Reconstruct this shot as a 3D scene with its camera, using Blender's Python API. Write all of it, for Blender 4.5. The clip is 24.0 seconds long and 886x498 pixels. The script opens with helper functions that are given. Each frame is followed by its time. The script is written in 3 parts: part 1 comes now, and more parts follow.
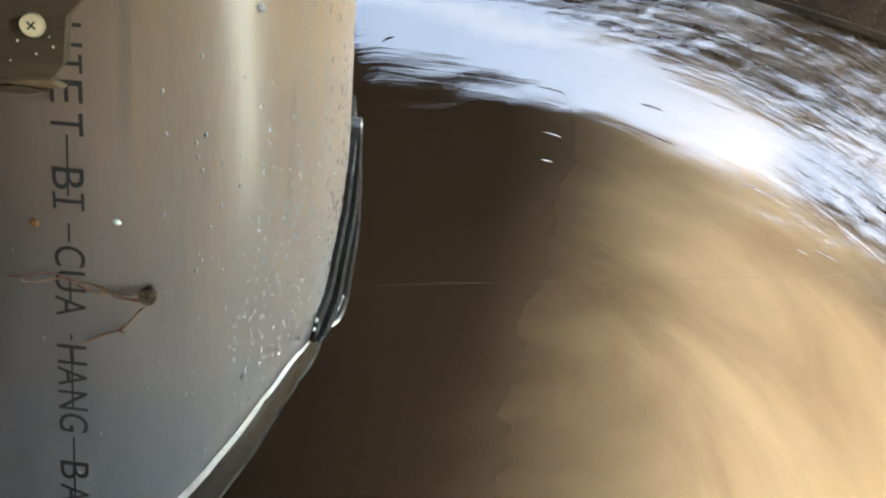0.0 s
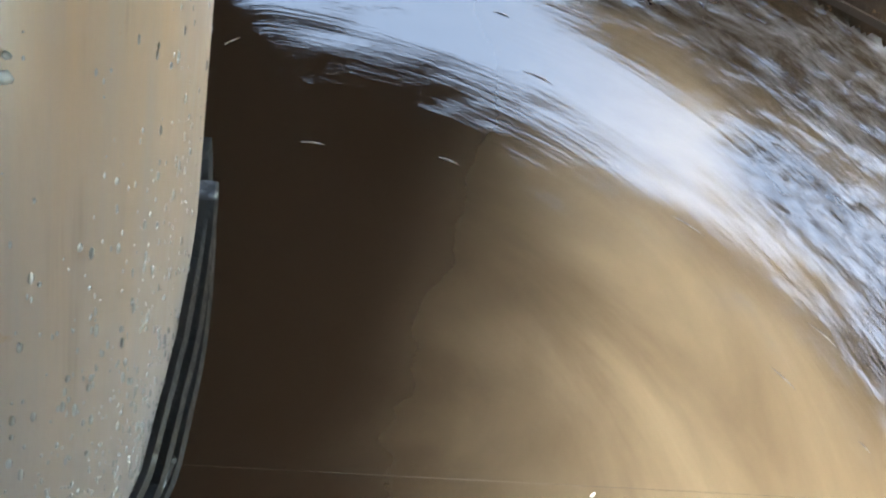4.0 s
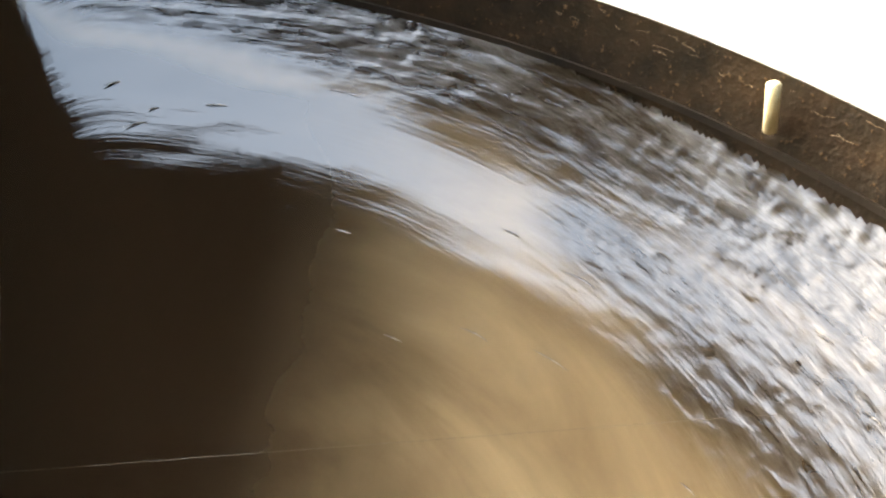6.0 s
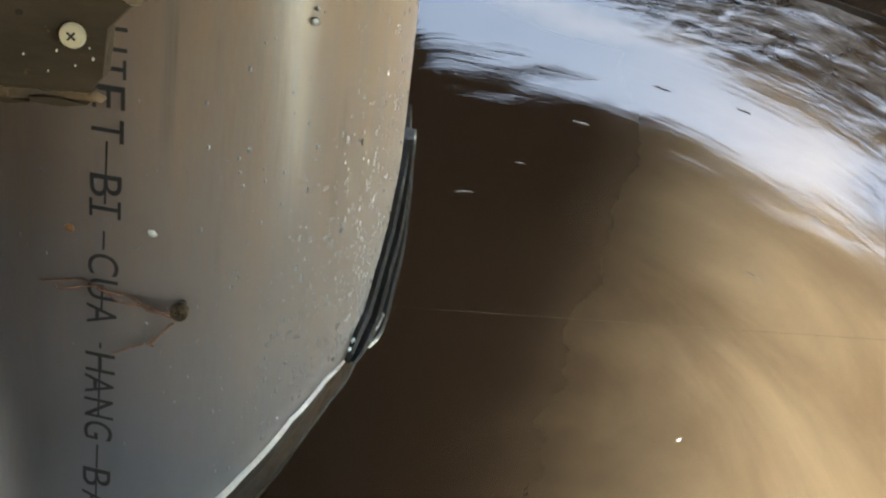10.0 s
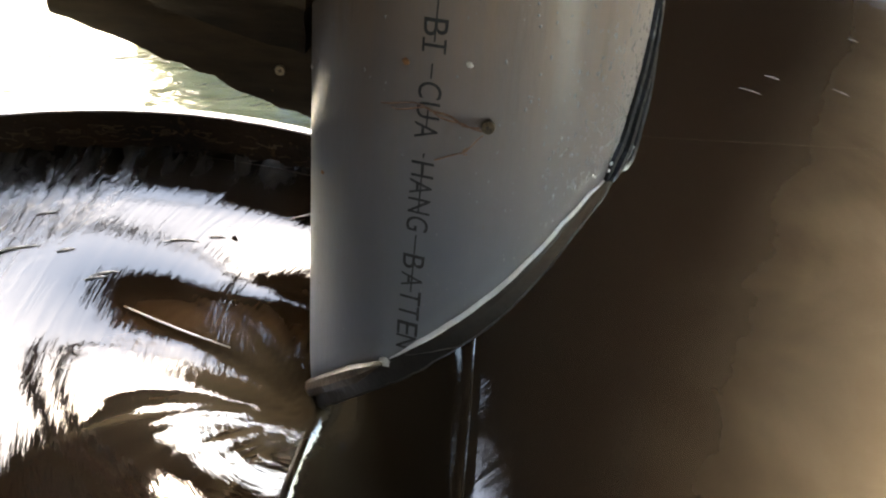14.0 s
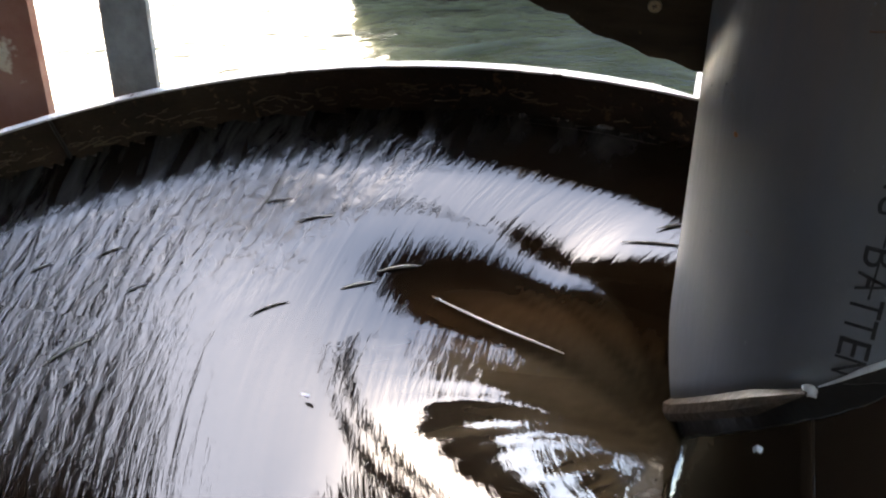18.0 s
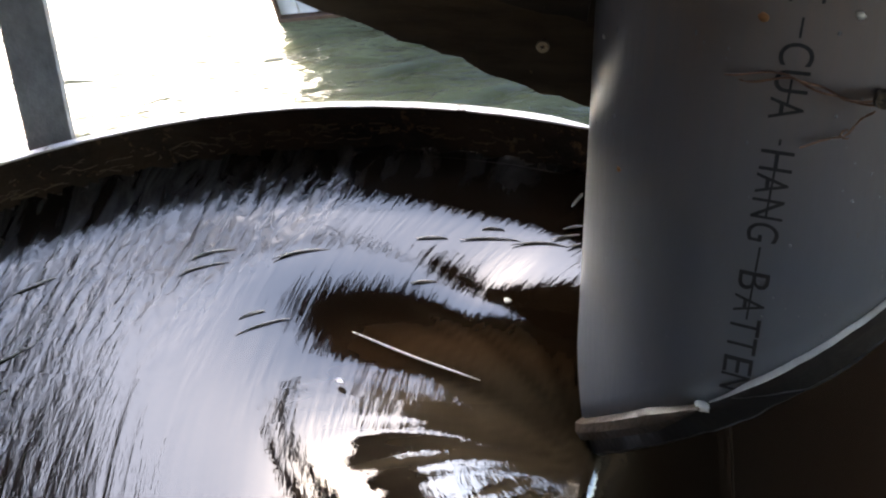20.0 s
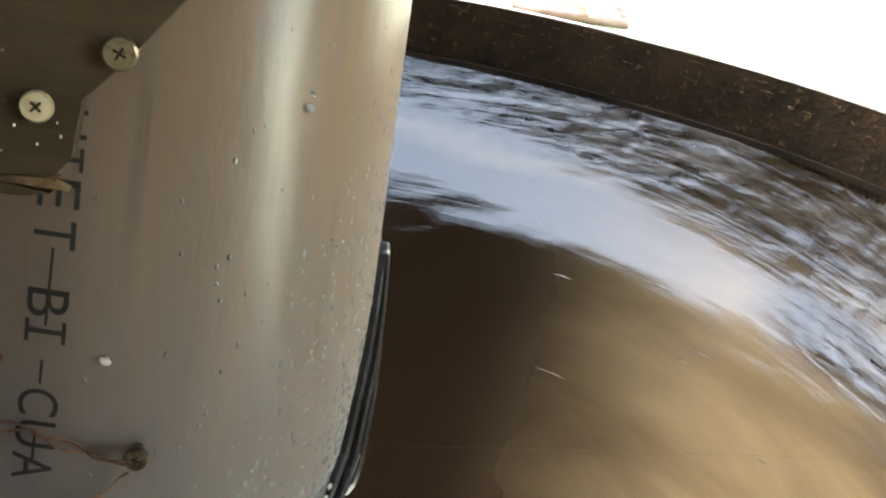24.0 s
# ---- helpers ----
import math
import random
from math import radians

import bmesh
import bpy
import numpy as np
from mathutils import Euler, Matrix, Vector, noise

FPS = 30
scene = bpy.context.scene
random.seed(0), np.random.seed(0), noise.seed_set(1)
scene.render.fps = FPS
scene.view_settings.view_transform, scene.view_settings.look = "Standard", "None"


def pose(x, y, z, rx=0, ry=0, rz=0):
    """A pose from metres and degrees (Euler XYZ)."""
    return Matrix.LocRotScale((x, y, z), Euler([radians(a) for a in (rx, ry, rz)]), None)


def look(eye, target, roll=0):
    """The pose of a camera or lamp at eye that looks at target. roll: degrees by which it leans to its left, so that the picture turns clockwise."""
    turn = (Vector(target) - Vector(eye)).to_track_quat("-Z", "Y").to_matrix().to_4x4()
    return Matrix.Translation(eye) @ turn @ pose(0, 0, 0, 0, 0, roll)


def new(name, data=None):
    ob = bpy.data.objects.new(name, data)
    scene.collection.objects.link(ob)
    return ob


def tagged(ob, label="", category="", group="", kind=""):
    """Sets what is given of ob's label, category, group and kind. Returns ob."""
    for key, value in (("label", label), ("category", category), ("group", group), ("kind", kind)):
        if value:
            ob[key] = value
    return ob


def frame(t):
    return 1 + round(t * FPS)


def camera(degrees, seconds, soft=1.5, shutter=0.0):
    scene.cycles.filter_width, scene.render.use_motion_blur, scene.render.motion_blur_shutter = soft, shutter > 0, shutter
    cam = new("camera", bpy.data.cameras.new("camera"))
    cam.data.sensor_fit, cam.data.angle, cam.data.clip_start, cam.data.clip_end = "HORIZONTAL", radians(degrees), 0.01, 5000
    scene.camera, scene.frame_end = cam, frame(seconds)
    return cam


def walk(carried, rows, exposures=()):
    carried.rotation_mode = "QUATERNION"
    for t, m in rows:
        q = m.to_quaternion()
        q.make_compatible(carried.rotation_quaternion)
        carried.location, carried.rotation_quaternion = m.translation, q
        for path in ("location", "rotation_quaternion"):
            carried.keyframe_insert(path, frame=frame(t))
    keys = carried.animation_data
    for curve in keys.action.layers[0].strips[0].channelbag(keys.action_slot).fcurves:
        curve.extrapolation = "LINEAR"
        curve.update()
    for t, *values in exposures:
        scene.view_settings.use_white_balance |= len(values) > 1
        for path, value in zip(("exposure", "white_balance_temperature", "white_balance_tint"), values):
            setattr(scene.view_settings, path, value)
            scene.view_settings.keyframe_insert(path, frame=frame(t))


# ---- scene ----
cam = camera(50.36, 24.0, 2.2, 0.0)
PATH = [
    (0.0, pose(0.0605, -0.2883, 0.2979, 51.79, -1.66, -9.05)),
    (0.5, pose(0.0559, -0.2654, 0.2885, 51.99, -1.58, -7.77)),
    (1.0, pose(0.0688, -0.2358, 0.2701, 49.88, -3.45, -6.14)),
    (1.5, pose(0.0709, -0.2061, 0.2728, 48.88, -4.04, -9.28)),
    (2.0, pose(0.0810, -0.1747, 0.2663, 44.84, -6.79, -14.54)),
    (2.5, pose(0.0809, -0.1750, 0.2609, 40.23, -8.22, -13.09)),
    (4.5, pose(0.0826, -0.1432, 0.2816, 45.89, -8.97, -11.25)),
    (5.0, pose(0.0968, -0.1521, 0.2900, 42.40, -7.94, -15.47)),
    (5.5, pose(0.1076, -0.1904, 0.2940, 48.08, -9.89, -21.59)),
    (6.0, pose(0.1131, -0.2238, 0.2966, 53.61, -7.67, -19.88)),
    (6.5, pose(0.0979, -0.2069, 0.2981, 55.05, -6.15, -18.02)),
    (7.0, pose(0.0902, -0.2091, 0.3028, 53.65, -5.44, -14.35)),
    (7.5, pose(0.0868, -0.2085, 0.2951, 49.79, -5.13, -11.43)),
    (8.0, pose(0.0860, -0.2164, 0.3003, 48.53, -4.63, -11.80)),
    (8.5, pose(0.0861, -0.2206, 0.3010, 46.83, -4.71, -13.42)),
    (9.0, pose(0.0808, -0.2234, 0.2998, 46.99, -4.85, -11.32)),
    (9.5, pose(0.0740, -0.2484, 0.3061, 49.58, -3.65, -7.51)),
    (10.0, pose(0.0657, -0.2656, 0.3030, 49.99, -2.95, -3.75)),
    (10.5, pose(0.0473, -0.2820, 0.2990, 49.83, -1.58, -0.02)),
    (11.0, pose(0.0272, -0.2899, 0.3016, 48.51, -0.63, 2.12)),
    (11.5, pose(0.0164, -0.2923, 0.2994, 45.66, -0.40, 2.18)),
    (13.5, pose(0.0386, -0.3539, 0.3345, 45.11, 2.68, 3.36)),
    (14.0, pose(0.0308, -0.3470, 0.3293, 44.82, 3.38, 4.78)),
    (14.5, pose(0.0177, -0.3337, 0.3065, 45.44, 4.10, 6.10)),
    (15.0, pose(0.0051, -0.3185, 0.2961, 45.22, 4.81, 6.84)),
    (15.5, pose(-0.0060, -0.3136, 0.2803, 45.63, 5.02, 7.98)),
    (16.0, pose(-0.0219, -0.2980, 0.2747, 45.71, 5.98, 9.60)),
    (16.5, pose(-0.0318, -0.2904, 0.2718, 45.48, 7.65, 11.23)),
    (17.0, pose(-0.0501, -0.2919, 0.2680, 45.23, 8.98, 12.83)),
    (17.5, pose(-0.0648, -0.2909, 0.2677, 44.85, 10.18, 14.01)),
    (19.5, pose(-0.0665, -0.2872, 0.2805, 44.74, 10.82, 12.11)),
    (20.0, pose(-0.0469, -0.2886, 0.2829, 44.84, 10.22, 9.38)),
    (20.5, pose(-0.0123, -0.2882, 0.2743, 44.40, 8.21, 4.81)),
    (21.0, pose(0.0204, -0.2810, 0.2724, 45.41, 3.53, -2.01)),
    (21.5, pose(0.0452, -0.2598, 0.2755, 47.56, 0.13, -5.56)),
    (22.0, pose(0.0630, -0.2485, 0.2807, 47.85, -0.12, -7.62)),
    (22.5, pose(0.0587, -0.2198, 0.2636, 50.84, -3.39, -10.80)),
    (23.0, pose(0.0572, -0.2012, 0.2634, 54.94, -4.28, -8.17)),
    (23.5, pose(0.0536, -0.2042, 0.2599, 57.45, -4.28, -7.35)),
    (24.0, pose(0.0336, -0.2342, 0.2705, 59.20, -6.51, -10.72)),
]
PIPE = pose(0.0078, 0.0261, 0.0755, -18.99, 5.91, 0.00)
EXPOSE = [(0.0, 6.30, 8400, 6), (1.0, 5.95, 7900, 6), (2.0, 5.95, 7400, 5), (5.0, 5.85, 7800, 4), (6.0, 5.60, 9600, 6), (7.0, 5.15, 9300, 6), (8.0, 5.85, 7700, 6), (9.0, 5.95, 8100, 6), (11.0, 5.65, 8900, 7), (14.0, 5.45, 8250, 9), (16.0, 5.05, 8350, 10), (17.0, 4.70, 7750, 11), (20.0, 4.70, 7150, 13), (21.0, 5.45, 7150, 11), (22.0, 6.10, 7800, 5), (23.0, 5.45, 8300, 6), (24.0, 5.75, 9200, 7)]
walk(cam, PATH, EXPOSE)

# ---- world, sun, light ----
world = bpy.data.worlds.new("sky")
scene.world = world
world.use_nodes = True
wn = world.node_tree
bg = wn.nodes["Background"]
sky = wn.nodes.new("ShaderNodeTexSky")
sky.sky_type = "NISHITA"
sky.sun_disc = False
sky.sun_elevation = radians(35)
sky.sun_rotation = radians(-34)
sky.dust_density = 1.1
wn.links.new(sky.outputs[0], bg.inputs[0])
bg.inputs[1].default_value = 0.15
sun = new("sun", bpy.data.lights.new("sun", "SUN"))
sun.data.energy = 0.22
sun.data.angle = radians(5)
sun.data.color = (1.0, 0.93, 0.82)
sun.matrix_world = look((-4.58, 6.79, 5.74), (0, 0, 0))


# ---- materials ----
def node(nt, kind, **ins):
    n = nt.nodes.new(kind)
    for k, v in ins.items():
        n.inputs[k.replace("_", " ")].default_value = v
    return n


def surface(name, a, b, rough=(0.4, 0.6), scale=30.0, detail=6.0, bump=0.1, bump_scale=200.0, metal=0.0, spots=None, spot_scale=60.0, spot_at=0.62, spec=0.5, stretch=(1, 1, 1)):
    """Two tones mixed by a noise, a second fine noise for roughness and relief, and spots of a third tone."""
    m = bpy.data.materials.new(name)
    m.use_nodes = True
    nt = m.node_tree
    p = nt.nodes["Principled BSDF"]
    p.inputs["Metallic"].default_value = metal
    p.inputs["Specular IOR Level"].default_value = spec
    tc = nt.nodes.new("ShaderNodeTexCoord")
    mp = nt.nodes.new("ShaderNodeMapping")
    mp.inputs["Scale"].default_value = stretch
    nt.links.new(tc.outputs["Object"], mp.inputs[0])
    n1 = node(nt, "ShaderNodeTexNoise", Scale=scale, Detail=detail, Roughness=0.6)
    n2 = node(nt, "ShaderNodeTexNoise", Scale=bump_scale, Detail=4.0)
    for n in (n1, n2):
        nt.links.new(mp.outputs[0], n.inputs["Vector"])
    r = nt.nodes.new("ShaderNodeValToRGB")
    r.color_ramp.elements[0].position, r.color_ramp.elements[1].position = 0.35, 0.65
    r.color_ramp.elements[0].color, r.color_ramp.elements[1].color = (*a, 1), (*b, 1)
    nt.links.new(n1.outputs[0], r.inputs[0])
    col = r.outputs[0]
    if spots:
        n3 = node(nt, "ShaderNodeTexNoise", Scale=spot_scale, Detail=5.0, Roughness=0.7)
        nt.links.new(tc.outputs["Object"], n3.inputs["Vector"])
        r3 = nt.nodes.new("ShaderNodeValToRGB")
        r3.color_ramp.elements[0].position, r3.color_ramp.elements[1].position = spot_at, spot_at + 0.06
        nt.links.new(n3.outputs[0], r3.inputs[0])
        mx = nt.nodes.new("ShaderNodeMix")
        mx.data_type = "RGBA"
        mx.inputs[7].default_value = (*spots, 1)
        nt.links.new(r3.outputs[0], mx.inputs[0])
        nt.links.new(col, mx.inputs[6])
        col = mx.outputs[2]
    nt.links.new(col, p.inputs["Base Color"])
    rr = nt.nodes.new("ShaderNodeMapRange")
    rr.inputs[3].default_value, rr.inputs[4].default_value = rough
    nt.links.new(n2.outputs[0], rr.inputs[0])
    nt.links.new(rr.outputs[0], p.inputs["Roughness"])
    bp = node(nt, "ShaderNodeBump", Strength=bump, Distance=0.002)
    nt.links.new(n2.outputs[0], bp.inputs["Height"])
    nt.links.new(bp.outputs[0], p.inputs["Normal"])
    return m


PVC = surface("grey pvc", (0.135, 0.148, 0.172), (0.183, 0.190, 0.203), (0.28, 0.42), 14, 5, 0.08, 350, stretch=(1, 1, 0.25), spots=(0.16, 0.12, 0.09), spot_scale=90, spot_at=0.68)
pnt = PVC.node_tree
pbs = pnt.nodes["Principled BSDF"]
old = pbs.inputs["Base Color"].links[0].from_socket
tco = pnt.nodes.new("ShaderNodeTexCoord")
sep = pnt.nodes.new("ShaderNodeSeparateXYZ")
pnt.links.new(tco.outputs["Object"], sep.inputs[0])
pmp = pnt.nodes.new("ShaderNodeMapping")
pmp.inputs["Scale"].default_value = (1, 1, 0.06)
pnt.links.new(tco.outputs["Object"], pmp.inputs[0])
drip = node(pnt, "ShaderNodeTexNoise", Scale=130.0, Detail=5.0, Roughness=0.65)
pnt.links.new(pmp.outputs[0], drip.inputs["Vector"])
rise = pnt.nodes.new("ShaderNodeMapRange")
rise.inputs[1].default_value, rise.inputs[2].default_value, rise.inputs[3].default_value, rise.inputs[4].default_value = -0.06, 0.09, 0.0, 0.95
pnt.links.new(sep.outputs[2], rise.inputs[0])
amt = pnt.nodes.new("ShaderNodeMath")
amt.operation = "MULTIPLY"
dr = pnt.nodes.new("ShaderNodeMapRange")
dr.inputs[1].default_value, dr.inputs[2].default_value, dr.inputs[3].default_value = 0.34, 0.66, 0.62
pnt.links.new(drip.outputs[0], dr.inputs[0])
pnt.links.new(rise.outputs[0], amt.inputs[0])
pnt.links.new(dr.outputs[0], amt.inputs[1])
pmx = pnt.nodes.new("ShaderNodeMix")
pmx.data_type = "RGBA"
pmx.inputs[7].default_value = (0.315, 0.205, 0.128, 1)
pnt.links.new(amt.outputs[0], pmx.inputs[0])
pnt.links.new(old, pmx.inputs[6])
smp = pnt.nodes.new("ShaderNodeMapping")
smp.inputs["Scale"].default_value = (1, 1, 0.035)
pnt.links.new(tco.outputs["Object"], smp.inputs[0])
run = node(pnt, "ShaderNodeTexNoise", Scale=170.0, Detail=4.0, Roughness=0.7)
pnt.links.new(smp.outputs[0], run.inputs["Vector"])
spl = node(pnt, "ShaderNodeTexNoise", Scale=22.0, Detail=3.0)
pnt.links.new(tco.outputs["Object"], spl.inputs["Vector"])
rmr = pnt.nodes.new("ShaderNodeMapRange")
rmr.inputs[1].default_value, rmr.inputs[2].default_value, rmr.inputs[4].default_value = 0.55, 0.75, 0.8
pnt.links.new(run.outputs[0], rmr.inputs[0])
smr = pnt.nodes.new("ShaderNodeMapRange")
smr.inputs[1].default_value, smr.inputs[2].default_value = 0.45, 0.65
pnt.links.new(spl.outputs[0], smr.inputs[0])
am2 = pnt.nodes.new("ShaderNodeMath")
am2.operation = "MULTIPLY"
pnt.links.new(rmr.outputs[0], am2.inputs[0])
pnt.links.new(smr.outputs[0], am2.inputs[1])
am3 = pnt.nodes.new("ShaderNodeMath")
am3.operation = "MULTIPLY"
pnt.links.new(am2.outputs[0], am3.inputs[0])
pnt.links.new(rise.outputs[0], am3.inputs[1])
dmx = pnt.nodes.new("ShaderNodeMix")
dmx.data_type = "RGBA"
dmx.inputs[7].default_value = (0.085, 0.062, 0.045, 1)
pnt.links.new(am3.outputs[0], dmx.inputs[0])
pnt.links.new(pmx.outputs[2], dmx.inputs[6])
pnt.links.new(dmx.outputs[2], pbs.inputs["Base Color"])
PVC_EDGE = surface("sawn pvc edge", (0.55, 0.56, 0.58), (0.75, 0.76, 0.78), (0.4, 0.6), 120, 4, 0.4, 500)
SEAM_GREY = surface("grey moulding seam", (0.10, 0.10, 0.105), (0.20, 0.20, 0.21), (0.3, 0.5), 120)
INK = surface("black print", (0.015, 0.015, 0.018), (0.03, 0.03, 0.032), (0.5, 0.7), 300)
RUBBER = surface("black rubber", (0.006, 0.006, 0.007), (0.016, 0.016, 0.018), (0.3, 0.5), 60, 5, 0.5, 260, spec=0.35)
SEALANT = surface("glossy black sealant", (0.006, 0.006, 0.007), (0.018, 0.018, 0.018), (0.28, 0.5), 80, 5, 0.3, 150)
BROWN_TUBE = surface("worn brown hose", (0.03, 0.022, 0.016), (0.07, 0.05, 0.035), (0.35, 0.55), 70, 5, 0.4, 300)
WOOD = surface("tarred wood", (0.014, 0.0095, 0.0055), (0.095, 0.064, 0.036), (0.45, 0.75), 34, 8, 1.0, 150, stretch=(0.22, 1, 1), spots=(0.14, 0.09, 0.045), spot_scale=190, spot_at=0.66, spec=0.25)
SPLINTER = surface("raw split wood", (0.05, 0.03, 0.015), (0.22, 0.13, 0.06), (0.6, 0.8), 60, 6, 0.7, 260)
BRASS = surface("brass plated screw", (0.62, 0.52, 0.33), (0.80, 0.70, 0.48), (0.3, 0.45), 200, metal=0.35)
STEEL = surface("dull steel screw", (0.22, 0.18, 0.12), (0.40, 0.34, 0.25), (0.25, 0.45), 300, metal=0.8, spots=(0.16, 0.07, 0.03), spot_scale=300, spot_at=0.58)
# near-black tone for the screw slots and the nail hole
SLOT = surface("near-black slot", (0.01, 0.01, 0.01), (0.03, 0.02, 0.015), (0.7, 0.9))
RUSTED = surface("rusted screw head", (0.035, 0.026, 0.016), (0.13, 0.10, 0.065), (0.35, 0.6), 500, metal=0.5, spots=(0.30, 0.26, 0.2), spot_scale=420, spot_at=0.62)
COPPER = surface("oxidised thin wire", (0.12, 0.06, 0.04), (0.25, 0.13, 0.08), (0.4, 0.6), 400)
WALL = surface("wet rusty steel", (0.008, 0.0045, 0.0025), (0.030, 0.017, 0.009), (0.5, 0.8), 20, 8, 0.9, 130, spots=(0.085, 0.052, 0.027), spot_scale=130, spot_at=0.60, spec=0.22)
CRUST = surface("tan crust", (0.04, 0.025, 0.012), (0.10, 0.065, 0.032), (0.7, 0.9), 160, 6, 0.8, 400)
WALL_WET = surface("wet dark steel", (0.006, 0.004, 0.003), (0.018, 0.012, 0.008), (0.3, 0.55), 25, 7, 0.5, 150, spots=(0.05, 0.03, 0.018), spot_scale=70, spot_at=0.66)
RIM = surface("bare steel edge", (0.30, 0.29, 0.29), (0.48, 0.46, 0.45), (0.4, 0.6), 60, 6, 0.3, 300, spots=(0.06, 0.045, 0.035), spot_scale=55, spot_at=0.6)
POST_GREY = surface("grey painted post", (0.20, 0.20, 0.20), (0.30, 0.30, 0.30), (0.5, 0.75), 90, 8, 0.5, 500)
POST_RED = surface("faded red painted post", (0.26, 0.10, 0.065), (0.36, 0.19, 0.14), (0.5, 0.75), 22, 7, 0.4, 160, spots=(0.62, 0.55, 0.42), spot_scale=26, spot_at=0.55)
PEG = surface("pale bamboo", (0.55, 0.45, 0.26), (0.72, 0.62, 0.40), (0.5, 0.7), 80)
LINE = surface("clear nylon line", (0.03, 0.027, 0.022), (0.07, 0.065, 0.055), (0.2, 0.3), 200)
CHIP = surface("white fleck", (0.7, 0.7, 0.68), (0.85, 0.85, 0.83), (0.5, 0.7), 300)
SPECK = surface("rust speck", (0.20, 0.08, 0.03), (0.32, 0.15, 0.06), (0.6, 0.8), 400)
FOAM = surface("white foam", (0.62, 0.62, 0.6), (0.8, 0.8, 0.8), (0.5, 0.7), 200)
BLOCKER = surface("dark light blocker", (0.010, 0.0095, 0.009), (0.022, 0.02, 0.018), (0.6, 0.8), 3)
RIPPLE = surface("wet ripple crest", (0.05, 0.045, 0.04), (0.12, 0.11, 0.10), (0.06, 0.16), 80, 4, 0.3, 300, spec=0.6)
HOUSE = surface("whitewashed boards", (0.55, 0.53, 0.52), (0.75, 0.73, 0.72), (0.6, 0.8), 10)
HOUSE_TRIM = surface("brown timber trim", (0.08, 0.04, 0.025), (0.14, 0.08, 0.05), (0.6, 0.8), 12)

BEAD = bpy.data.materials.new("highlight-pale water bead")
BEAD.use_nodes = True
bpn = BEAD.node_tree.nodes["Principled BSDF"]
# pale base colour paints in the beads' white highlights
bpn.inputs["Base Color"].default_value = (0.62, 0.64, 0.67, 1)
bpn.inputs["Roughness"].default_value = 0.03
bpn.inputs["IOR"].default_value = 1.33
bpn.inputs["Transmission Weight"].default_value = 0.6


def water_material(name, clear, dark, light, rough, ripple_scale, strength, fine, foam=0.0, depth=0.0045):
    """Muddy water: two mud tones in flowing streaks, over a dark tone (clear) that paints shade into the basin water, a
    smooth skin with ripples along the flow (UV: along, across).
    """
    m = bpy.data.materials.new(name)
    m.use_nodes = True
    nt = m.node_tree
    p = nt.nodes["Principled BSDF"]
    p.inputs["IOR"].default_value = 1.42
    p.inputs["Roughness"].default_value = rough
    uv = nt.nodes.new("ShaderNodeUVMap")
    mp = nt.nodes.new("ShaderNodeMapping")
    mp.inputs["Scale"].default_value = (0.32, 1, 1)
    nt.links.new(uv.outputs[0], mp.inputs[0])
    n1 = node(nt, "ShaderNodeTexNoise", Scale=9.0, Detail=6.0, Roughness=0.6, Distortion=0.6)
    n2 = node(nt, "ShaderNodeTexNoise", Scale=ripple_scale, Detail=5.0, Roughness=0.55, Distortion=0.4)
    n3 = node(nt, "ShaderNodeTexNoise", Scale=ripple_scale * 4, Detail=3.0)
    for n in (n1, n2, n3):
        nt.links.new(mp.outputs[0], n.inputs["Vector"])
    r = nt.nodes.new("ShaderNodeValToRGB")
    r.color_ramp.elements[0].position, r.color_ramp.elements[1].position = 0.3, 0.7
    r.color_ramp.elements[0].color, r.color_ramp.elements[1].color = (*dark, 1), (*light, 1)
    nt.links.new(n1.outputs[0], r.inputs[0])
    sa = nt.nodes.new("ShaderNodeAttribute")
    sa.attribute_name = "silt_shade"
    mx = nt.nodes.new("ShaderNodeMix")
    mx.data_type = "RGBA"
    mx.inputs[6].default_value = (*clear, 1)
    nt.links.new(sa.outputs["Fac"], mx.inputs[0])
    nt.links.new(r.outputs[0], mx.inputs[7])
    ra = nt.nodes.new("ShaderNodeAttribute")
    ra.attribute_name = "rust"
    mr = nt.nodes.new("ShaderNodeMix")
    mr.data_type = "RGBA"
    mr.inputs[7].default_value = (0.16, 0.075, 0.028, 1)
    nt.links.new(ra.outputs["Fac"], mr.inputs[0])
    nt.links.new(mx.outputs[2], mr.inputs[6])
    at = nt.nodes.new("ShaderNodeAttribute")
    at.attribute_name = "chop"
    n4 = node(nt, "ShaderNodeTexNoise", Scale=ripple_scale * 0.55, Detail=5.0, Roughness=0.65, Distortion=0.8)
    nt.links.new(mp.outputs[0], n4.inputs["Vector"])
    fr = nt.nodes.new("ShaderNodeMapRange")
    fr.inputs[1].default_value, fr.inputs[2].default_value, fr.inputs[4].default_value = 0.42, 0.68, foam
    nt.links.new(n4.outputs[0], fr.inputs[0])
    fm = nt.nodes.new("ShaderNodeMath")
    fm.operation = "MULTIPLY"
    af = nt.nodes.new("ShaderNodeAttribute")
    af.attribute_name = "froth"
    nt.links.new(fr.outputs[0], fm.inputs[0])
    nt.links.new(af.outputs["Fac"], fm.inputs[1])
    mf = nt.nodes.new("ShaderNodeMix")
    mf.data_type = "RGBA"
    mf.inputs[7].default_value = (0.30, 0.30, 0.30, 1)
    nt.links.new(fm.outputs[0], mf.inputs[0])
    nt.links.new(mr.outputs[2], mf.inputs[6])
    nt.links.new(mf.outputs[2], p.inputs["Base Color"])
    mul = nt.nodes.new("ShaderNodeMath")
    mul.operation = "MULTIPLY"
    mul.inputs[1].default_value = strength
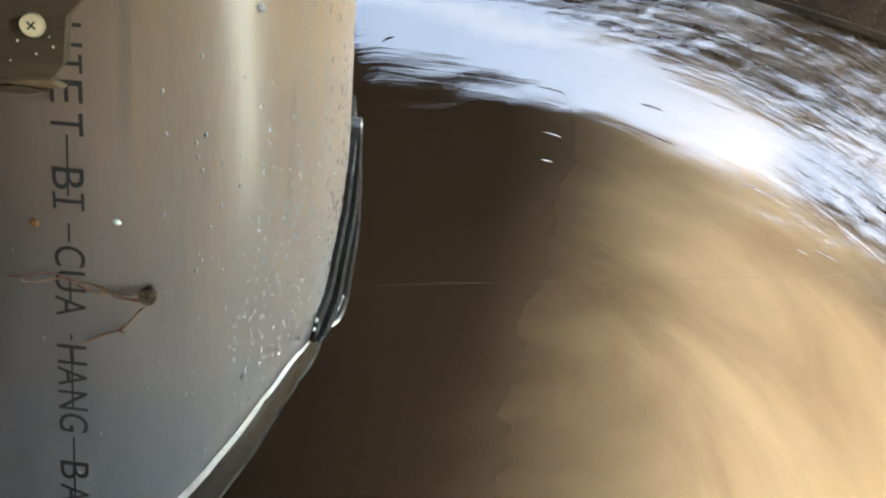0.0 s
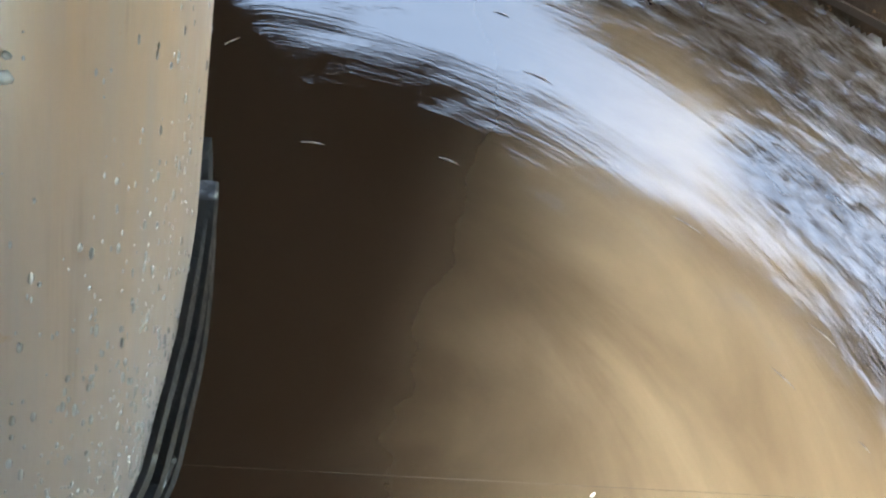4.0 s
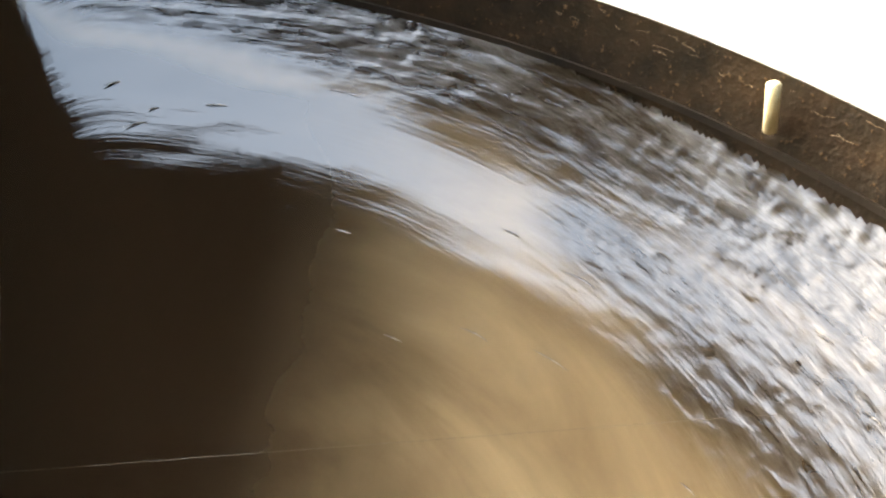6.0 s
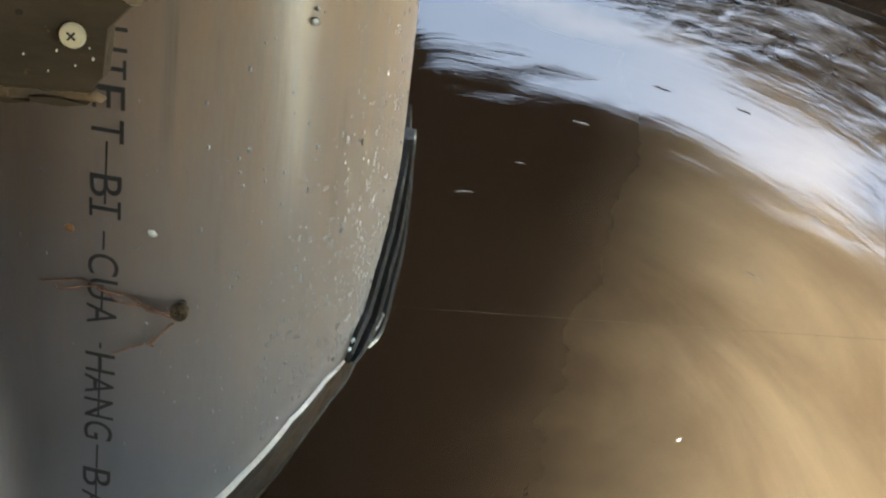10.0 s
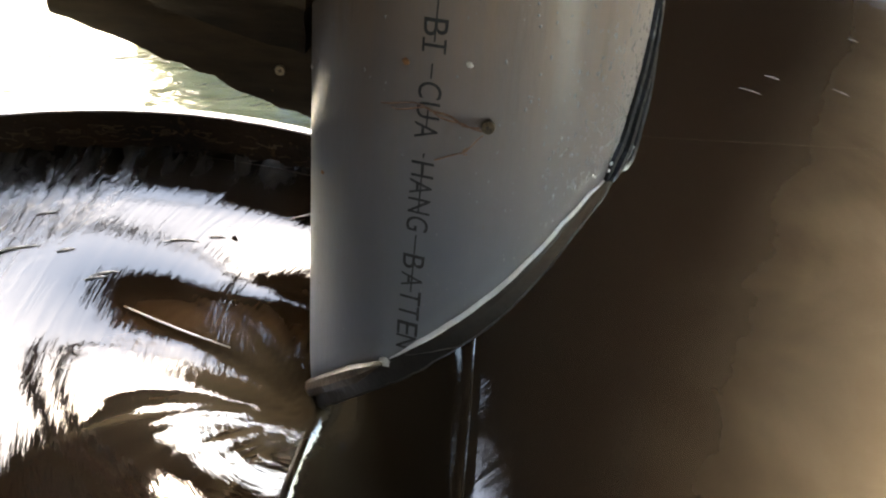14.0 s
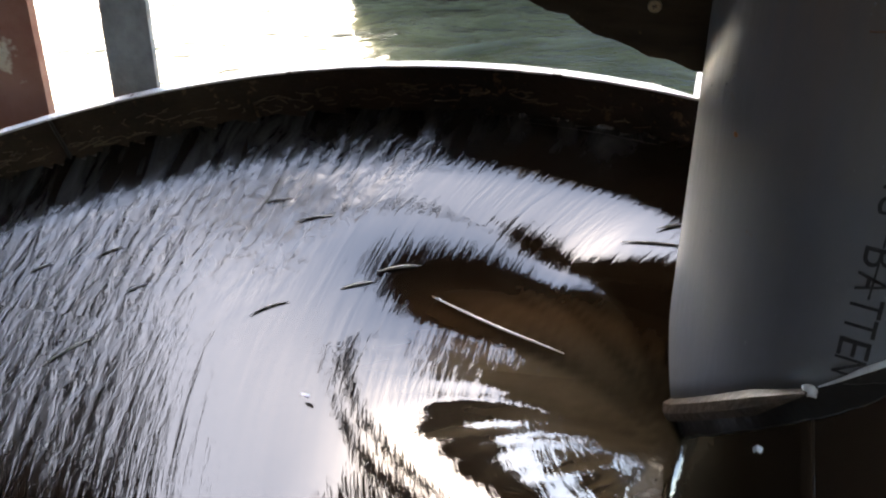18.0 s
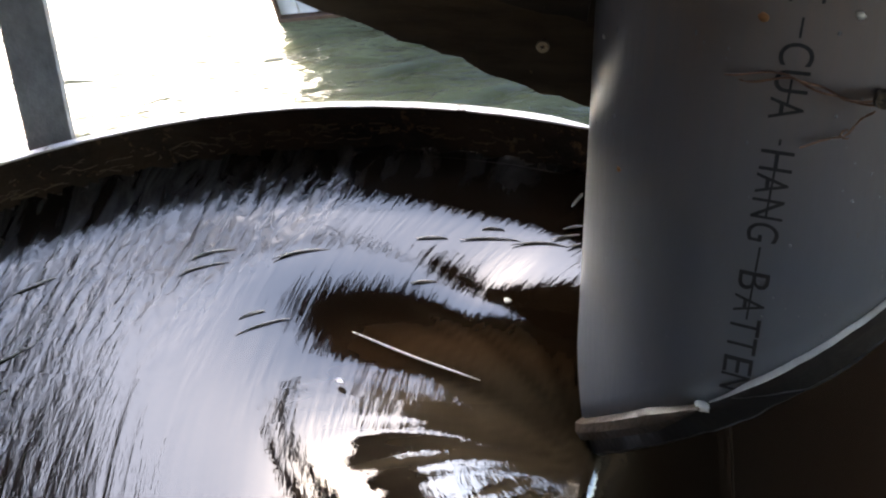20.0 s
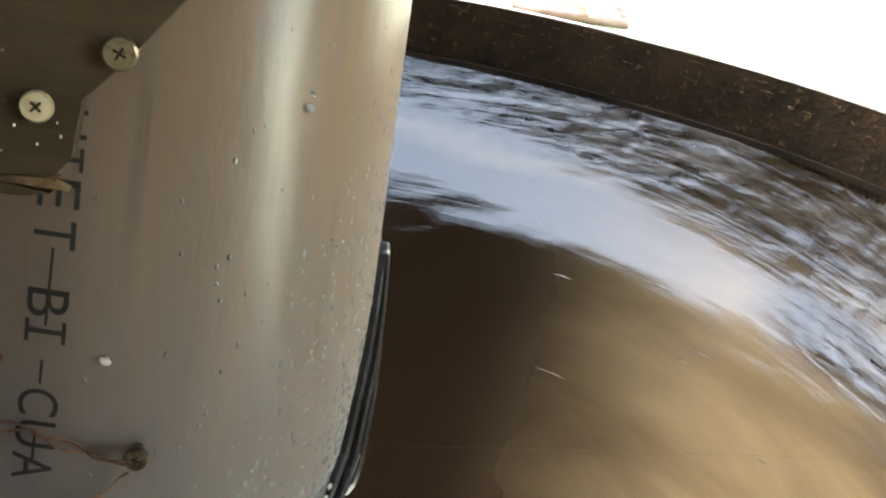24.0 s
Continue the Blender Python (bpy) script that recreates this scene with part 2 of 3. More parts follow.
    nt.links.new(at.outputs["Fac"], mul.inputs[0])
    rg = nt.nodes.new("ShaderNodeMapRange")
    rg.inputs[3].default_value, rg.inputs[4].default_value = rough, rough + 0.10
    nt.links.new(at.outputs["Fac"], rg.inputs[0])
    nt.links.new(rg.outputs[0], p.inputs["Roughness"])
    b1 = node(nt, "ShaderNodeBump", Distance=depth)
    nt.links.new(mul.outputs[0], b1.inputs["Strength"])
    nt.links.new(n2.outputs[0], b1.inputs["Height"])
    b2 = node(nt, "ShaderNodeBump", Strength=fine, Distance=0.002)
    nt.links.new(n3.outputs[0], b2.inputs["Height"])
    nt.links.new(b1.outputs[0], b2.inputs["Normal"])
    # long fine lines along the flow
    m5 = nt.nodes.new("ShaderNodeMapping")
    m5.inputs["Scale"].default_value = (0.05, 1, 1)
    nt.links.new(uv.outputs[0], m5.inputs[0])
    n5 = node(nt, "ShaderNodeTexNoise", Scale=ripple_scale * 1.1, Detail=4.0, Roughness=0.6, Distortion=0.3)
    nt.links.new(m5.outputs[0], n5.inputs["Vector"])
    a5 = nt.nodes.new("ShaderNodeAttribute")
    a5.attribute_name = "lines"
    b5 = node(nt, "ShaderNodeBump", Distance=depth)
    nt.links.new(a5.outputs["Fac"], b5.inputs["Strength"])
    nt.links.new(n5.outputs[0], b5.inputs["Height"])
    nt.links.new(b2.outputs[0], b5.inputs["Normal"])
    nt.links.new(b5.outputs[0], p.inputs["Normal"])
    return m


# the near-black first tone is the painted shade beside the pipe
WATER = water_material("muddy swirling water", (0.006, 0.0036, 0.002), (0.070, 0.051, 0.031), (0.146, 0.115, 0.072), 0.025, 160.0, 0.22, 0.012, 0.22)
POND = water_material("green pond water", (0.02, 0.025, 0.01), (0.026, 0.029, 0.011), (0.10, 0.102, 0.056), 0.08, 9.0, 1.0, 0.2, 0.0, 0.06)


# ---- builders ----
def mesh(name, verts, faces, material, parent=None, label="", smooth=False, matrix=None):
    me = bpy.data.meshes.new(name)
    me.from_pydata([tuple(map(float, v)) for v in verts], [], [tuple(map(int, fc)) for fc in faces])
    me.materials.append(material)
    if smooth:
        me.shade_smooth()
    ob = new(name, me)
    if parent:
        ob.parent = parent
    if matrix is not None:
        ob.matrix_basis = matrix
    if label:
        ob["label"] = label
    return ob


def part(name, bm, material, parent=None, label="", smooth=False, matrix=None):
    me = bpy.data.meshes.new(name)
    bmesh.ops.recalc_face_normals(bm, faces=bm.faces)
    bm.to_mesh(me)
    bm.free()
    me.materials.append(material)
    if smooth:
        me.shade_smooth()
    ob = new(name, me)
    if parent:
        ob.parent = parent
    if matrix is not None:
        ob.matrix_basis = matrix
    if label:
        ob["label"] = label
    return ob


def thing(name, matrix, label, category, group="", kind=""):
    ob = new(name)
    ob.empty_display_size = 0.05
    ob.matrix_basis = matrix
    return tagged(ob, label, category, group, kind)


def tube(points, radius, sides=6, closed_ends=True):
    """Verts and faces of a round bar along points."""
    pts = [Vector(p) for p in points]
    vs, fs = [], []
    for i, p in enumerate(pts):
        d = (pts[min(i + 1, len(pts) - 1)] - pts[max(i - 1, 0)]).normalized()
        u = d.orthogonal().normalized()
        v = d.cross(u)
        r = radius(i / (len(pts) - 1)) if callable(radius) else radius
        for k in range(sides):
            a = 2 * math.pi * k / sides
            vs.append(p + r * (math.cos(a) * u + math.sin(a) * v))
    for i in range(len(pts) - 1):
        for k in range(sides):
            a, b = i * sides + k, i * sides + (k + 1) % sides
            fs.append((a, b, b + sides, a + sides))
    if closed_ends:
        fs.append(tuple(range(sides))[::-1])
        fs.append(tuple(range((len(pts) - 1) * sides, len(pts) * sides)))
    return vs, fs


def box(bm, x0, x1, y0, y1, z0, z1, bevel=0.0):
    r = bmesh.ops.create_cube(bm, size=1.0)
    bmesh.ops.transform(bm, matrix=Matrix.Translation(((x0 + x1) / 2, (y0 + y1) / 2, (z0 + z1) / 2)) @ Matrix.Diagonal((x1 - x0, y1 - y0, z1 - z0, 1)), verts=r["verts"])
    if bevel:
        bmesh.ops.bevel(bm, geom=[e for e in bm.edges if any(v in r["verts"] for v in e.verts)], offset=bevel, segments=2, affect="EDGES")
    return bm


def prism(outline, y0, y1, jitter=0.0, seed=1):
    """A board: an outline in x and z, between two depths, with slightly uneven edges."""
    rnd = random.Random(seed)
    pts = []
    for i, (x, z) in enumerate(outline):
        x2, z2 = outline[(i + 1) % len(outline)]
        n = max(1, int(math.hypot(x2 - x, z2 - z) / 0.008))
        for k in range(n):
            pts.append((x + (x2 - x) * k / n + rnd.uniform(-jitter, jitter), z + (z2 - z) * k / n + rnd.uniform(-jitter, jitter)))
    bm = bmesh.new()
    front = [bm.verts.new((x, y0, z)) for x, z in pts]
    back = [bm.verts.new((x, y1, z)) for x, z in pts]
    bm.faces.new(front)
    bm.faces.new(back[::-1])
    for i in range(len(pts)):
        j = (i + 1) % len(pts)
        bm.faces.new((front[i], back[i], back[j], front[j]))
    return bm


def lattice(x, y, seed):
    """Smooth value noise in 0..1 on arrays."""
    xi, yi = np.floor(x).astype(int), np.floor(y).astype(int)
    u, v = x - xi, y - yi
    u, v = u * u * (3 - 2 * u), v * v * (3 - 2 * v)

    def h(a, b):
        n = (a * 374761393 + b * 668265263 + seed * 974634777) & 0x7FFFFFFF
        n = ((n ^ (n >> 13)) * 1274126177) & 0x7FFFFFFF
        return ((n ^ (n >> 16)) & 0xFFFF) / 65535.0
    return (h(xi, yi) * (1 - u) + h(xi + 1, yi) * u) * (1 - v) + (h(xi, yi + 1) * (1 - u) + h(xi + 1, yi + 1) * u) * v


# ---- the basin's plan ----
C1, A1, B1 = (-0.230, -0.363), 0.430, 0.4515
C2, A2, B2 = (0.027, -0.014), 0.698, 0.734


def left_wall(a):
    return (C1[0] + A1 * math.cos(a), C1[1] + B1 * math.sin(a))


def right_wall(a):
    """The wider sweep of the wall, which opens a little towards the inlet."""
    k = 1 + 0.05 * max(0.0, (math.degrees(a) - 55) / 40)
    return (C2[0] + k * A2 * math.cos(a), C2[1] + k * B2 * math.sin(a))


def plan():
    pts = [left_wall(radians(70 + 185 * i / 60)) for i in range(61)]
    pts += [right_wall(radians(-98 + 193 * i / 80)) for i in range(81)]
    s, e = pts[-1], pts[0]
    pts += [(s[0] + (e[0] - s[0]) * i / 20, s[1] + (e[1] - s[1]) * i / 20) for i in range(1, 20)]
    return np.array(pts)


PLAN = plan()


def inside(x, y, poly):
    hit = np.zeros(x.shape, bool)
    n = len(poly)
    for i in range(n):
        x0, y0 = poly[i]
        x1, y1 = poly[(i + 1) % n]
        c = (y0 > y) != (y1 > y)
        hit ^= c & (x < (x1 - x0) * (y - y0) / (y1 - y0 + 1e-12) + x0)
    return hit


def nearest(x, y, poly):
    d = np.full(x.shape, 9.0)
    for px, py in poly:
        d = np.minimum(d, np.hypot(x - px, y - py))
    return d


def wall_gap(x, y):
    """Distance to the sweep of the wall: the left one on the left, the right one on the right."""
    side = step(-0.12, 0.10, x)
    return nearest(x, y, PLAN[:61]) * (1 - side) + nearest(x, y, PLAN[61:142]) * side


def step(a, b, x):
    t = np.clip((x - a) / (b - a), 0, 1)
    return t * t * (3 - 2 * t)


# the vortex: two hollows, one at the pipe's mouth and one behind it
EYE_X, EYE_Y = 0.07, 0.12


def funnel(x, y):
    """1 at the pipe's tip, where the left water is drawn in, fading along a long slanted dimple."""
    dx, dy = x + 0.085, y + 0.072
    u, v = dx * 0.93 - dy * 0.37, dx * 0.37 + dy * 0.93
    return np.exp(-(np.minimum(u, 0) / 0.115) ** 2 - (np.maximum(u, 0) / 0.08) ** 2 - (v / np.where(v > 0, 0.031, 0.050)) ** 2)


def bowl(cx, cy, zc, power, least=0.0):
    """A dished sheet: flat in the middle, steeper and steeper towards the wall it is flung against."""
    rel = PLAN - np.array((cx, cy))
    ang, rad = np.arctan2(rel[:, 1], rel[:, 0]), np.hypot(rel[:, 0], rel[:, 1])
    o = np.argsort(ang)
    g = np.linspace(-math.pi, math.pi, 361)[:-1]
    far = np.interp(g, np.concatenate([ang[o] - 2 * math.pi, ang[o], ang[o] + 2 * math.pi]), np.tile(rad[o], 3))
    far = np.maximum(far, least)
    soft = np.hanning(41)
    far = np.convolve(np.tile(far, 3), soft / soft.sum(), "same")[360:720]
    g, far = np.append(g, math.pi), np.append(far, far[0])

    def height(x, y):
        reach = np.interp(np.arctan2(y - cy, x - cx), g, far)
        top = -0.034 - 0.046 * step(-0.15, 0.42, x)
        out = np.clip(np.hypot(x - cx, y - cy) / reach, 0, 1.2)
        return zc + (top - zc) * out ** power + 0.020 * np.clip((out - 0.72) / 0.28, 0, 2) ** 2 * step(0.1, 0.5, x)
    return height


def left_sheet(x, y):
    """Nearly level, curling up a little towards the left wall."""
    gap = 0.44 * np.clip(1 - np.hypot((x - C1[0]) / A1, (y - C1[1]) / B1), 0, 0.5)
    wide = 1 - step(-0.24, -0.105, x)
    reach = 0.05 + 0.17 * wide
    return -0.034 - (0.010 + 0.016 * wide) * (1 - np.clip(1 - gap / reach, 0, 1) ** 2) + 0.009 * np.clip(1 - gap / 0.035, 0, 1) ** 2


RIGHT_BOWL = bowl(0.176, 0.079, -0.232, 2.7, 0.55)


def water_level(x, y):
    """Two dished sheets that meet under the pipe, the left one shallower, with a funnel at the pipe's tip."""
    s = step(-0.085, -0.012 + 0.35 * (1 - step(-0.30, -0.13, y)), x)
    return left_sheet(x, y) * (1 - s) + RIGHT_BOWL(x, y) * s - 0.028 * funnel(x, y)


def build_water():
    s = 0.0028
    xs = np.arange(-0.70, 0.76, s)
    ys = np.arange(-0.84, 0.80, s)
    X, Y = np.meshgrid(xs, ys)
    gap = wall_gap(X, Y)
    keep = inside(X, Y, PLAN) | (nearest(X, Y, PLAN) < 0.006)
    Z = water_level(X, Y)
    side = step(-0.12, 0.15, X)
    cx, cy = -0.04 + (EYE_X + 0.04) * side, -0.05 + (EYE_Y + 0.05) * side
    r = np.hypot(X - cx, Y - cy)
    a = np.arctan2(Y - cy, X - cx)
    flow = lattice(a * 5 + r * 12, r * 22, 17) - 0.5
    wide = 1 - step(-0.30, -0.18, X)
    front = wide * (1 - step(-0.14, 0.0, Y))
    rough_band = np.interp(Y, (0.1, 0.25, 0.35, 0.45, 0.60), (0.23, 0.19, 0.14, 0.095, 0.065))
    far = (0.024 + 0.09 * wide + 0.09 * front) * (1 - side) + 1.15 * rough_band * side
    near = (0.003 + 0.06 * wide + 0.08 * front) * (1 - side) + 0.15 * rough_band * side
    chop = 1 - np.clip((gap + (0.018 + 0.032 * side) * flow - near) / (far - near), 0, 1)
    al, ac = a * (2.2 + 3.8 * side) + r * 14, r * 85
    streak = lattice(al * 2.4, ac * 1.3, 3) - 0.5 + 0.7 * (lattice(al * 5.5, ac * 2.6, 5) - 0.5)
    amp = chop * (0.10 + 0.40 * side)
    Z = Z + amp * 0.0028 * streak + amp * 0.0011 * (lattice(X * 75, Y * 75, 7) - 0.5) + amp * 0.0010 * (lattice(X * 160, Y * 160, 9) - 0.5)
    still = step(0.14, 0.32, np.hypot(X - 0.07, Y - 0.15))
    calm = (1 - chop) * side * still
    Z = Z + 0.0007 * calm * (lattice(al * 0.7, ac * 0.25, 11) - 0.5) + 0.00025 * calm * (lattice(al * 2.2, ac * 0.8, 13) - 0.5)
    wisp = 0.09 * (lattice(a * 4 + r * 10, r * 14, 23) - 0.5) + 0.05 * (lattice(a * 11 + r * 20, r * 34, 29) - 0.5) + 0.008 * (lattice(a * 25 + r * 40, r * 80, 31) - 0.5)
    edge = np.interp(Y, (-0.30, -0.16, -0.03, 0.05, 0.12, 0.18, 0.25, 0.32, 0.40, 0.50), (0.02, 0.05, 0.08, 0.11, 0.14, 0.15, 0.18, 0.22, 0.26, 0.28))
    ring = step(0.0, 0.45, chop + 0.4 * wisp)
    # shade painted into the colour: near-black by the pipe, tan further right
    silt_shade = step(-0.12, 0.20, X - edge - 0.045 + 0.28 * wisp) ** 2.0 * (1 - 0.9 * ring) * side
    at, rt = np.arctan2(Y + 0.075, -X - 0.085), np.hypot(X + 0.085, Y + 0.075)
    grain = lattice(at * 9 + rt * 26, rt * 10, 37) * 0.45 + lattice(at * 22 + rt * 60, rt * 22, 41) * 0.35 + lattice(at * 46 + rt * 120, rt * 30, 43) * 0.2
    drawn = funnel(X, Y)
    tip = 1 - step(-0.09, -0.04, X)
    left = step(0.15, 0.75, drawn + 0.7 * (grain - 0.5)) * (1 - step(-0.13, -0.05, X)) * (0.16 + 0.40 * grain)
    silt_shade = np.maximum(silt_shade, left * (1 - chop))
    silt_shade = np.maximum(silt_shade, 0.40 * np.exp(-((gap + 0.15 * wisp - 0.075) / 0.012) ** 2) * step(0.05, 0.2, Y) * side)
    Z = Z + 0.0008 * (grain - 0.5) * step(0.05, 0.45, drawn) * tip
    rust = 0.35 * grain * step(0.15, 0.4, drawn) * (1 - step(0.45, 0.75, drawn)) * step(-0.06, -0.01, Y) * tip
    idx = -np.ones(X.shape, int)
    idx[keep] = np.arange(keep.sum())
    quad = keep[:-1, :-1] & keep[1:, :-1] & keep[:-1, 1:] & keep[1:, 1:]
    faces = np.stack([idx[:-1, :-1][quad], idx[:-1, 1:][quad], idx[1:, 1:][quad], idx[1:, :-1][quad]], 1)
    verts = np.stack([X[keep], Y[keep], Z[keep]], 1)
    me = bpy.data.meshes.new("water")
    me.from_pydata(verts.tolist(), [], faces.tolist())
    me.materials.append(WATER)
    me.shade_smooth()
    for name, v in (("chop", (0.025 * still + 0.975 * chop) * (0.9 + 0.1 * side)), ("froth", chop * (0.5 + 0.5 * side)), ("silt_shade", silt_shade), ("rust", rust), ("lines", (0.05 * (1 - side) + 0.03 * side * still) * (1 - 0.7 * chop) + 0.14 * chop * side + 0.035 * step(0.04, 0.4, drawn) * tip)):
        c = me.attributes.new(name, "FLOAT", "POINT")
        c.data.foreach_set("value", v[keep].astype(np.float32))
    uv = me.uv_layers.new(name="UVMap")
    li = np.empty(len(me.loops), np.int32)
    me.loops.foreach_get("vertex_index", li)
    U = np.stack([(a * 0.35 + r * 0.5)[keep], r[keep]], 1)[li].reshape(-1, 4, 2)
    for k in range(1, 4):
        d = U[:, k, 0] - U[:, 0, 0]
        U[:, k, 0] -= np.round(d / (2 * math.pi * 0.35)) * 2 * math.pi * 0.35
    uv.data.foreach_set("uv", U.reshape(-1).astype(np.float32))
    return tagged(new("water", me), "brown muddy water swirling in the round basin", "water", kind="structure")


build_water()

# ---- pond, and unseen sheets and walls added to block light ----
pond = mesh("pond", [(-400, -400, -1.2), (400, -400, -1.2), (400, 400, -1.2), (-400, 400, -1.2)], [(0, 1, 2, 3)], POND)
tagged(pond, "sunlit green pond water with small ripples", "pond", kind="structure")
pu = pond.data.uv_layers.new(name="UVMap")
for lp, (u, v) in zip(pu.data, ((-400, -400), (400, -400), (400, 400), (-400, 400))):
    lp.uv = (u, v)
pc = pond.data.attributes.new("chop", "FLOAT", "POINT")
pc.data.foreach_set("value", [1.0] * 4)
pc = pond.data.attributes.new("lines", "FLOAT", "POINT")
pc.data.foreach_set("value", [0.0] * 4)
pc = pond.data.attributes.new("froth", "FLOAT", "POINT")
pc.data.foreach_set("value", [0.0] * 4)
pc = pond.data.attributes.new("rust", "FLOAT", "POINT")
pc.data.foreach_set("value", [0.0] * 4)
pc = pond.data.attributes.new("silt_shade", "FLOAT", "POINT")
pc.data.foreach_set("value", [1.0] * 4)
# unseen overhead sheets, added and cut to leave a gap of sky for the water to reflect
def blocking_sheet(outline):
    rb = bmesh.new()
    low, high = [[rb.verts.new((x, y, z)) for x, y in outline] for z in (1.75, 1.79)]
    rb.faces.new(low)
    rb.faces.new(high[::-1])
    for k in range(len(outline)):
        m = (k + 1) % len(outline)
        rb.faces.new((low[k], high[k], high[m], low[m]))
    return part("roof", rb, BLOCKER)


for outline in (((-1.55, 0.304), (-1.55, 2.30), (-0.30, 2.30), (-0.05, 1.75), (0.06, 1.04), (0.3, 1.00), (0.5, 0.89), (0.64, 0.66), (0.66, 0.4), (3.6, 0.4), (3.6, 3.6), (-4.6, 3.6), (-4.6, 0.304)),
                ((-1.9, -2.7), (3.6, -2.7), (3.6, 0.396), (0.66, 0.396), (0.55, 0.46), (0.1, 0.54), (-0.1, 0.64), (-0.3, 0.70), (-0.6, 0.62), (-0.85, 0.42), (-1.0, 0.3), (-1.9, 0.3))):
    tagged(blocking_sheet(outline), "unseen dark sheet added over the basin to shape its reflections", "roof", kind="structure")
# unseen walls added to block light; their gaps let some reach the pipe
for nm, x0, x1, y0, y1 in (("blocker_west", -2.06, -2.0, -2.6, 1.3), ("blocker_south", -2.0, 2.45, -1.75, -1.70), ("blocker_east", 2.9, 2.96, -1.4, 2.0)):
    wb = bmesh.new()
    box(wb, x0, x1, y0, y1, -1.3, 1.75)
    tagged(part(nm, wb, BLOCKER), "unseen plain dark wall added to block side light", "wall", kind="structure")


# ---- basin ----
def wall_strip(i0, i1, z0, z1, inner, outer):
    """A piece of the wall along the plan, between two offsets outwards and two heights."""
    n = len(PLAN)
    vs, fs = [], []
    for i in range(i0, i1 + 1):
        p, q = PLAN[(i - 1) % n], PLAN[(i + 1) % n]
        t = np.array(q) - np.array(p)
        t = t / np.linalg.norm(t)
        nrm = np.array((t[1], -t[0]))
        c = PLAN[i % n]
        for o, z in ((inner, z0), (outer, z0), (outer, z1), (inner, z1)):
            vs.append((c[0] + nrm[0] * o, c[1] + nrm[1] * o, z))
    m = i1 - i0
    for i in range(m):
        for k in range(4):
            a, b = i * 4 + k, i * 4 + (k + 1) % 4
            fs.append((a, b, b + 4, a + 4))
    fs.append((3, 2, 1, 0))
    fs.append((m * 4, m * 4 + 1, m * 4 + 2, m * 4 + 3))
    return vs, fs


SEAM = 15
basin = thing("vortex_basin", pose(0, 0, 0), "round steel vortex basin with rusty black inner wall", "basin", kind="structure")
for i0, i1 in ((0, SEAM), (SEAM, 45), (45, 75), (75, 110), (110, 141), (141, 161)):
    zb = -0.028 if i1 <= 75 else -0.062
    mesh("wall_panel", *wall_strip(i0, i1, -0.55, -0.0, 0.0, 0.003), WALL, basin)
    mesh("wall_bead", *wall_strip(i0, i1, zb - 0.006, zb, -0.004, -0.0005), WALL_WET, basin, "dark raised bead along the wall")
    mesh("rim_edge", *wall_strip(i0, i1, 0.0004, 0.0016, -0.0006, 0.0034), RIM, basin, "bare grey steel edge")
mesh("basin_floor", [(x, y, -0.55) for x, y in PLAN] + [(x, y, -0.56) for x, y in PLAN], [tuple(range(len(PLAN))), tuple(range(2 * len(PLAN) - 1, len(PLAN) - 1, -1))], WALL_WET, basin)


def crust(i0, i1, count, seed, low, high):
    """Short crooked ridges of dried crust on the inner face of the wall."""
    rnd = random.Random(seed)
    vs, fs = [], []
    for k in range(count):
        t = rnd.uniform(i0, i1)
        z = low + (high - low) * rnd.random() ** 0.8
        pts = []
        for q in range(rnd.randint(3, 6)):
            i = int(t)
            p = Vector((*PLAN[i % 161], 0)).lerp(Vector((*PLAN[(i + 1) % 161], 0)), t - i)
            n = (Vector((*PLAN[(i + 1) % 161], 0)) - Vector((*PLAN[i % 161], 0))).normalized()
            pts.append((p.x - n.y * -0.0004 * -1, p.y + n.x * 0.0004, z))
            t = min(max(t + rnd.uniform(-0.12, 0.28), i0), i1 - 0.01)
            z = min(max(z + rnd.uniform(-0.0022, 0.0022), low), high)
        v, f = tube(pts, rnd.uniform(0.00018, 0.00045), 4)
        o = len(vs)
        vs += v
        fs += [tuple(x + o for x in face) for face in f]
    ob = mesh("dried_crust", vs, fs, CRUST, basin, "thin tan crust on the rusty wall")
    ob["kind"] = "stuff"


crust(1, 44, 300, 3, -0.024, -0.010)
crust(100, 140, 70, 4, -0.03, -0.006)
a, c = PLAN[SEAM], PLAN[SEAM + 1]
mesh("weld_seam", *tube([(a[0] + (C1[0] - a[0]) * 0.0012, a[1] + (C1[1] - a[1]) * 0.0012, z) for z in (-0.05, -0.03, -0.015, 0.0)], 0.0011, 6), WALL_WET, basin, "dark weld seam down the wall")

# ---- the pipe ----
EDGE = [(-180, -0.04), (-155, -0.11), (-135, -0.185), (-90, -0.190), (-66, -0.168), (-45, -0.143), (-22, -0.116), (0, -0.086), (15, -0.0625), (26, -0.046), (36, -0.036), (46, -0.031), (56, -0.021), (64, -0.006), (72, 0.006), (79, 0.022), (86, 0.038), (120, 0.060), (180, -0.04)]


def pipe_radius(deg):
    """Sawn open and sprung: round in front, drawn in along the sawn side."""
    d = deg if deg < 180 else deg - 360
    if d < 5:
        return 0.084
    if d < 100:
        return 0.084 - 0.0145 * float(step(5.0, 72.0, np.float64(d)))
    return 0.0695 + 0.0145 * float(step(110.0, 180.0, np.float64(d)))


def edge_z(deg):
    d = ((deg + 180) % 360) - 180
    xs, zs = [p[0] for p in EDGE], [p[1] for p in EDGE]
    return float(np.interp(d, xs, zs))


def on_pipe(deg, z, lift=0.0):
    a = radians(deg)
    r = pipe_radius(((deg + 180) % 360) - 180) + lift
    return Vector((r * math.sin(a), -r * math.cos(a), z))


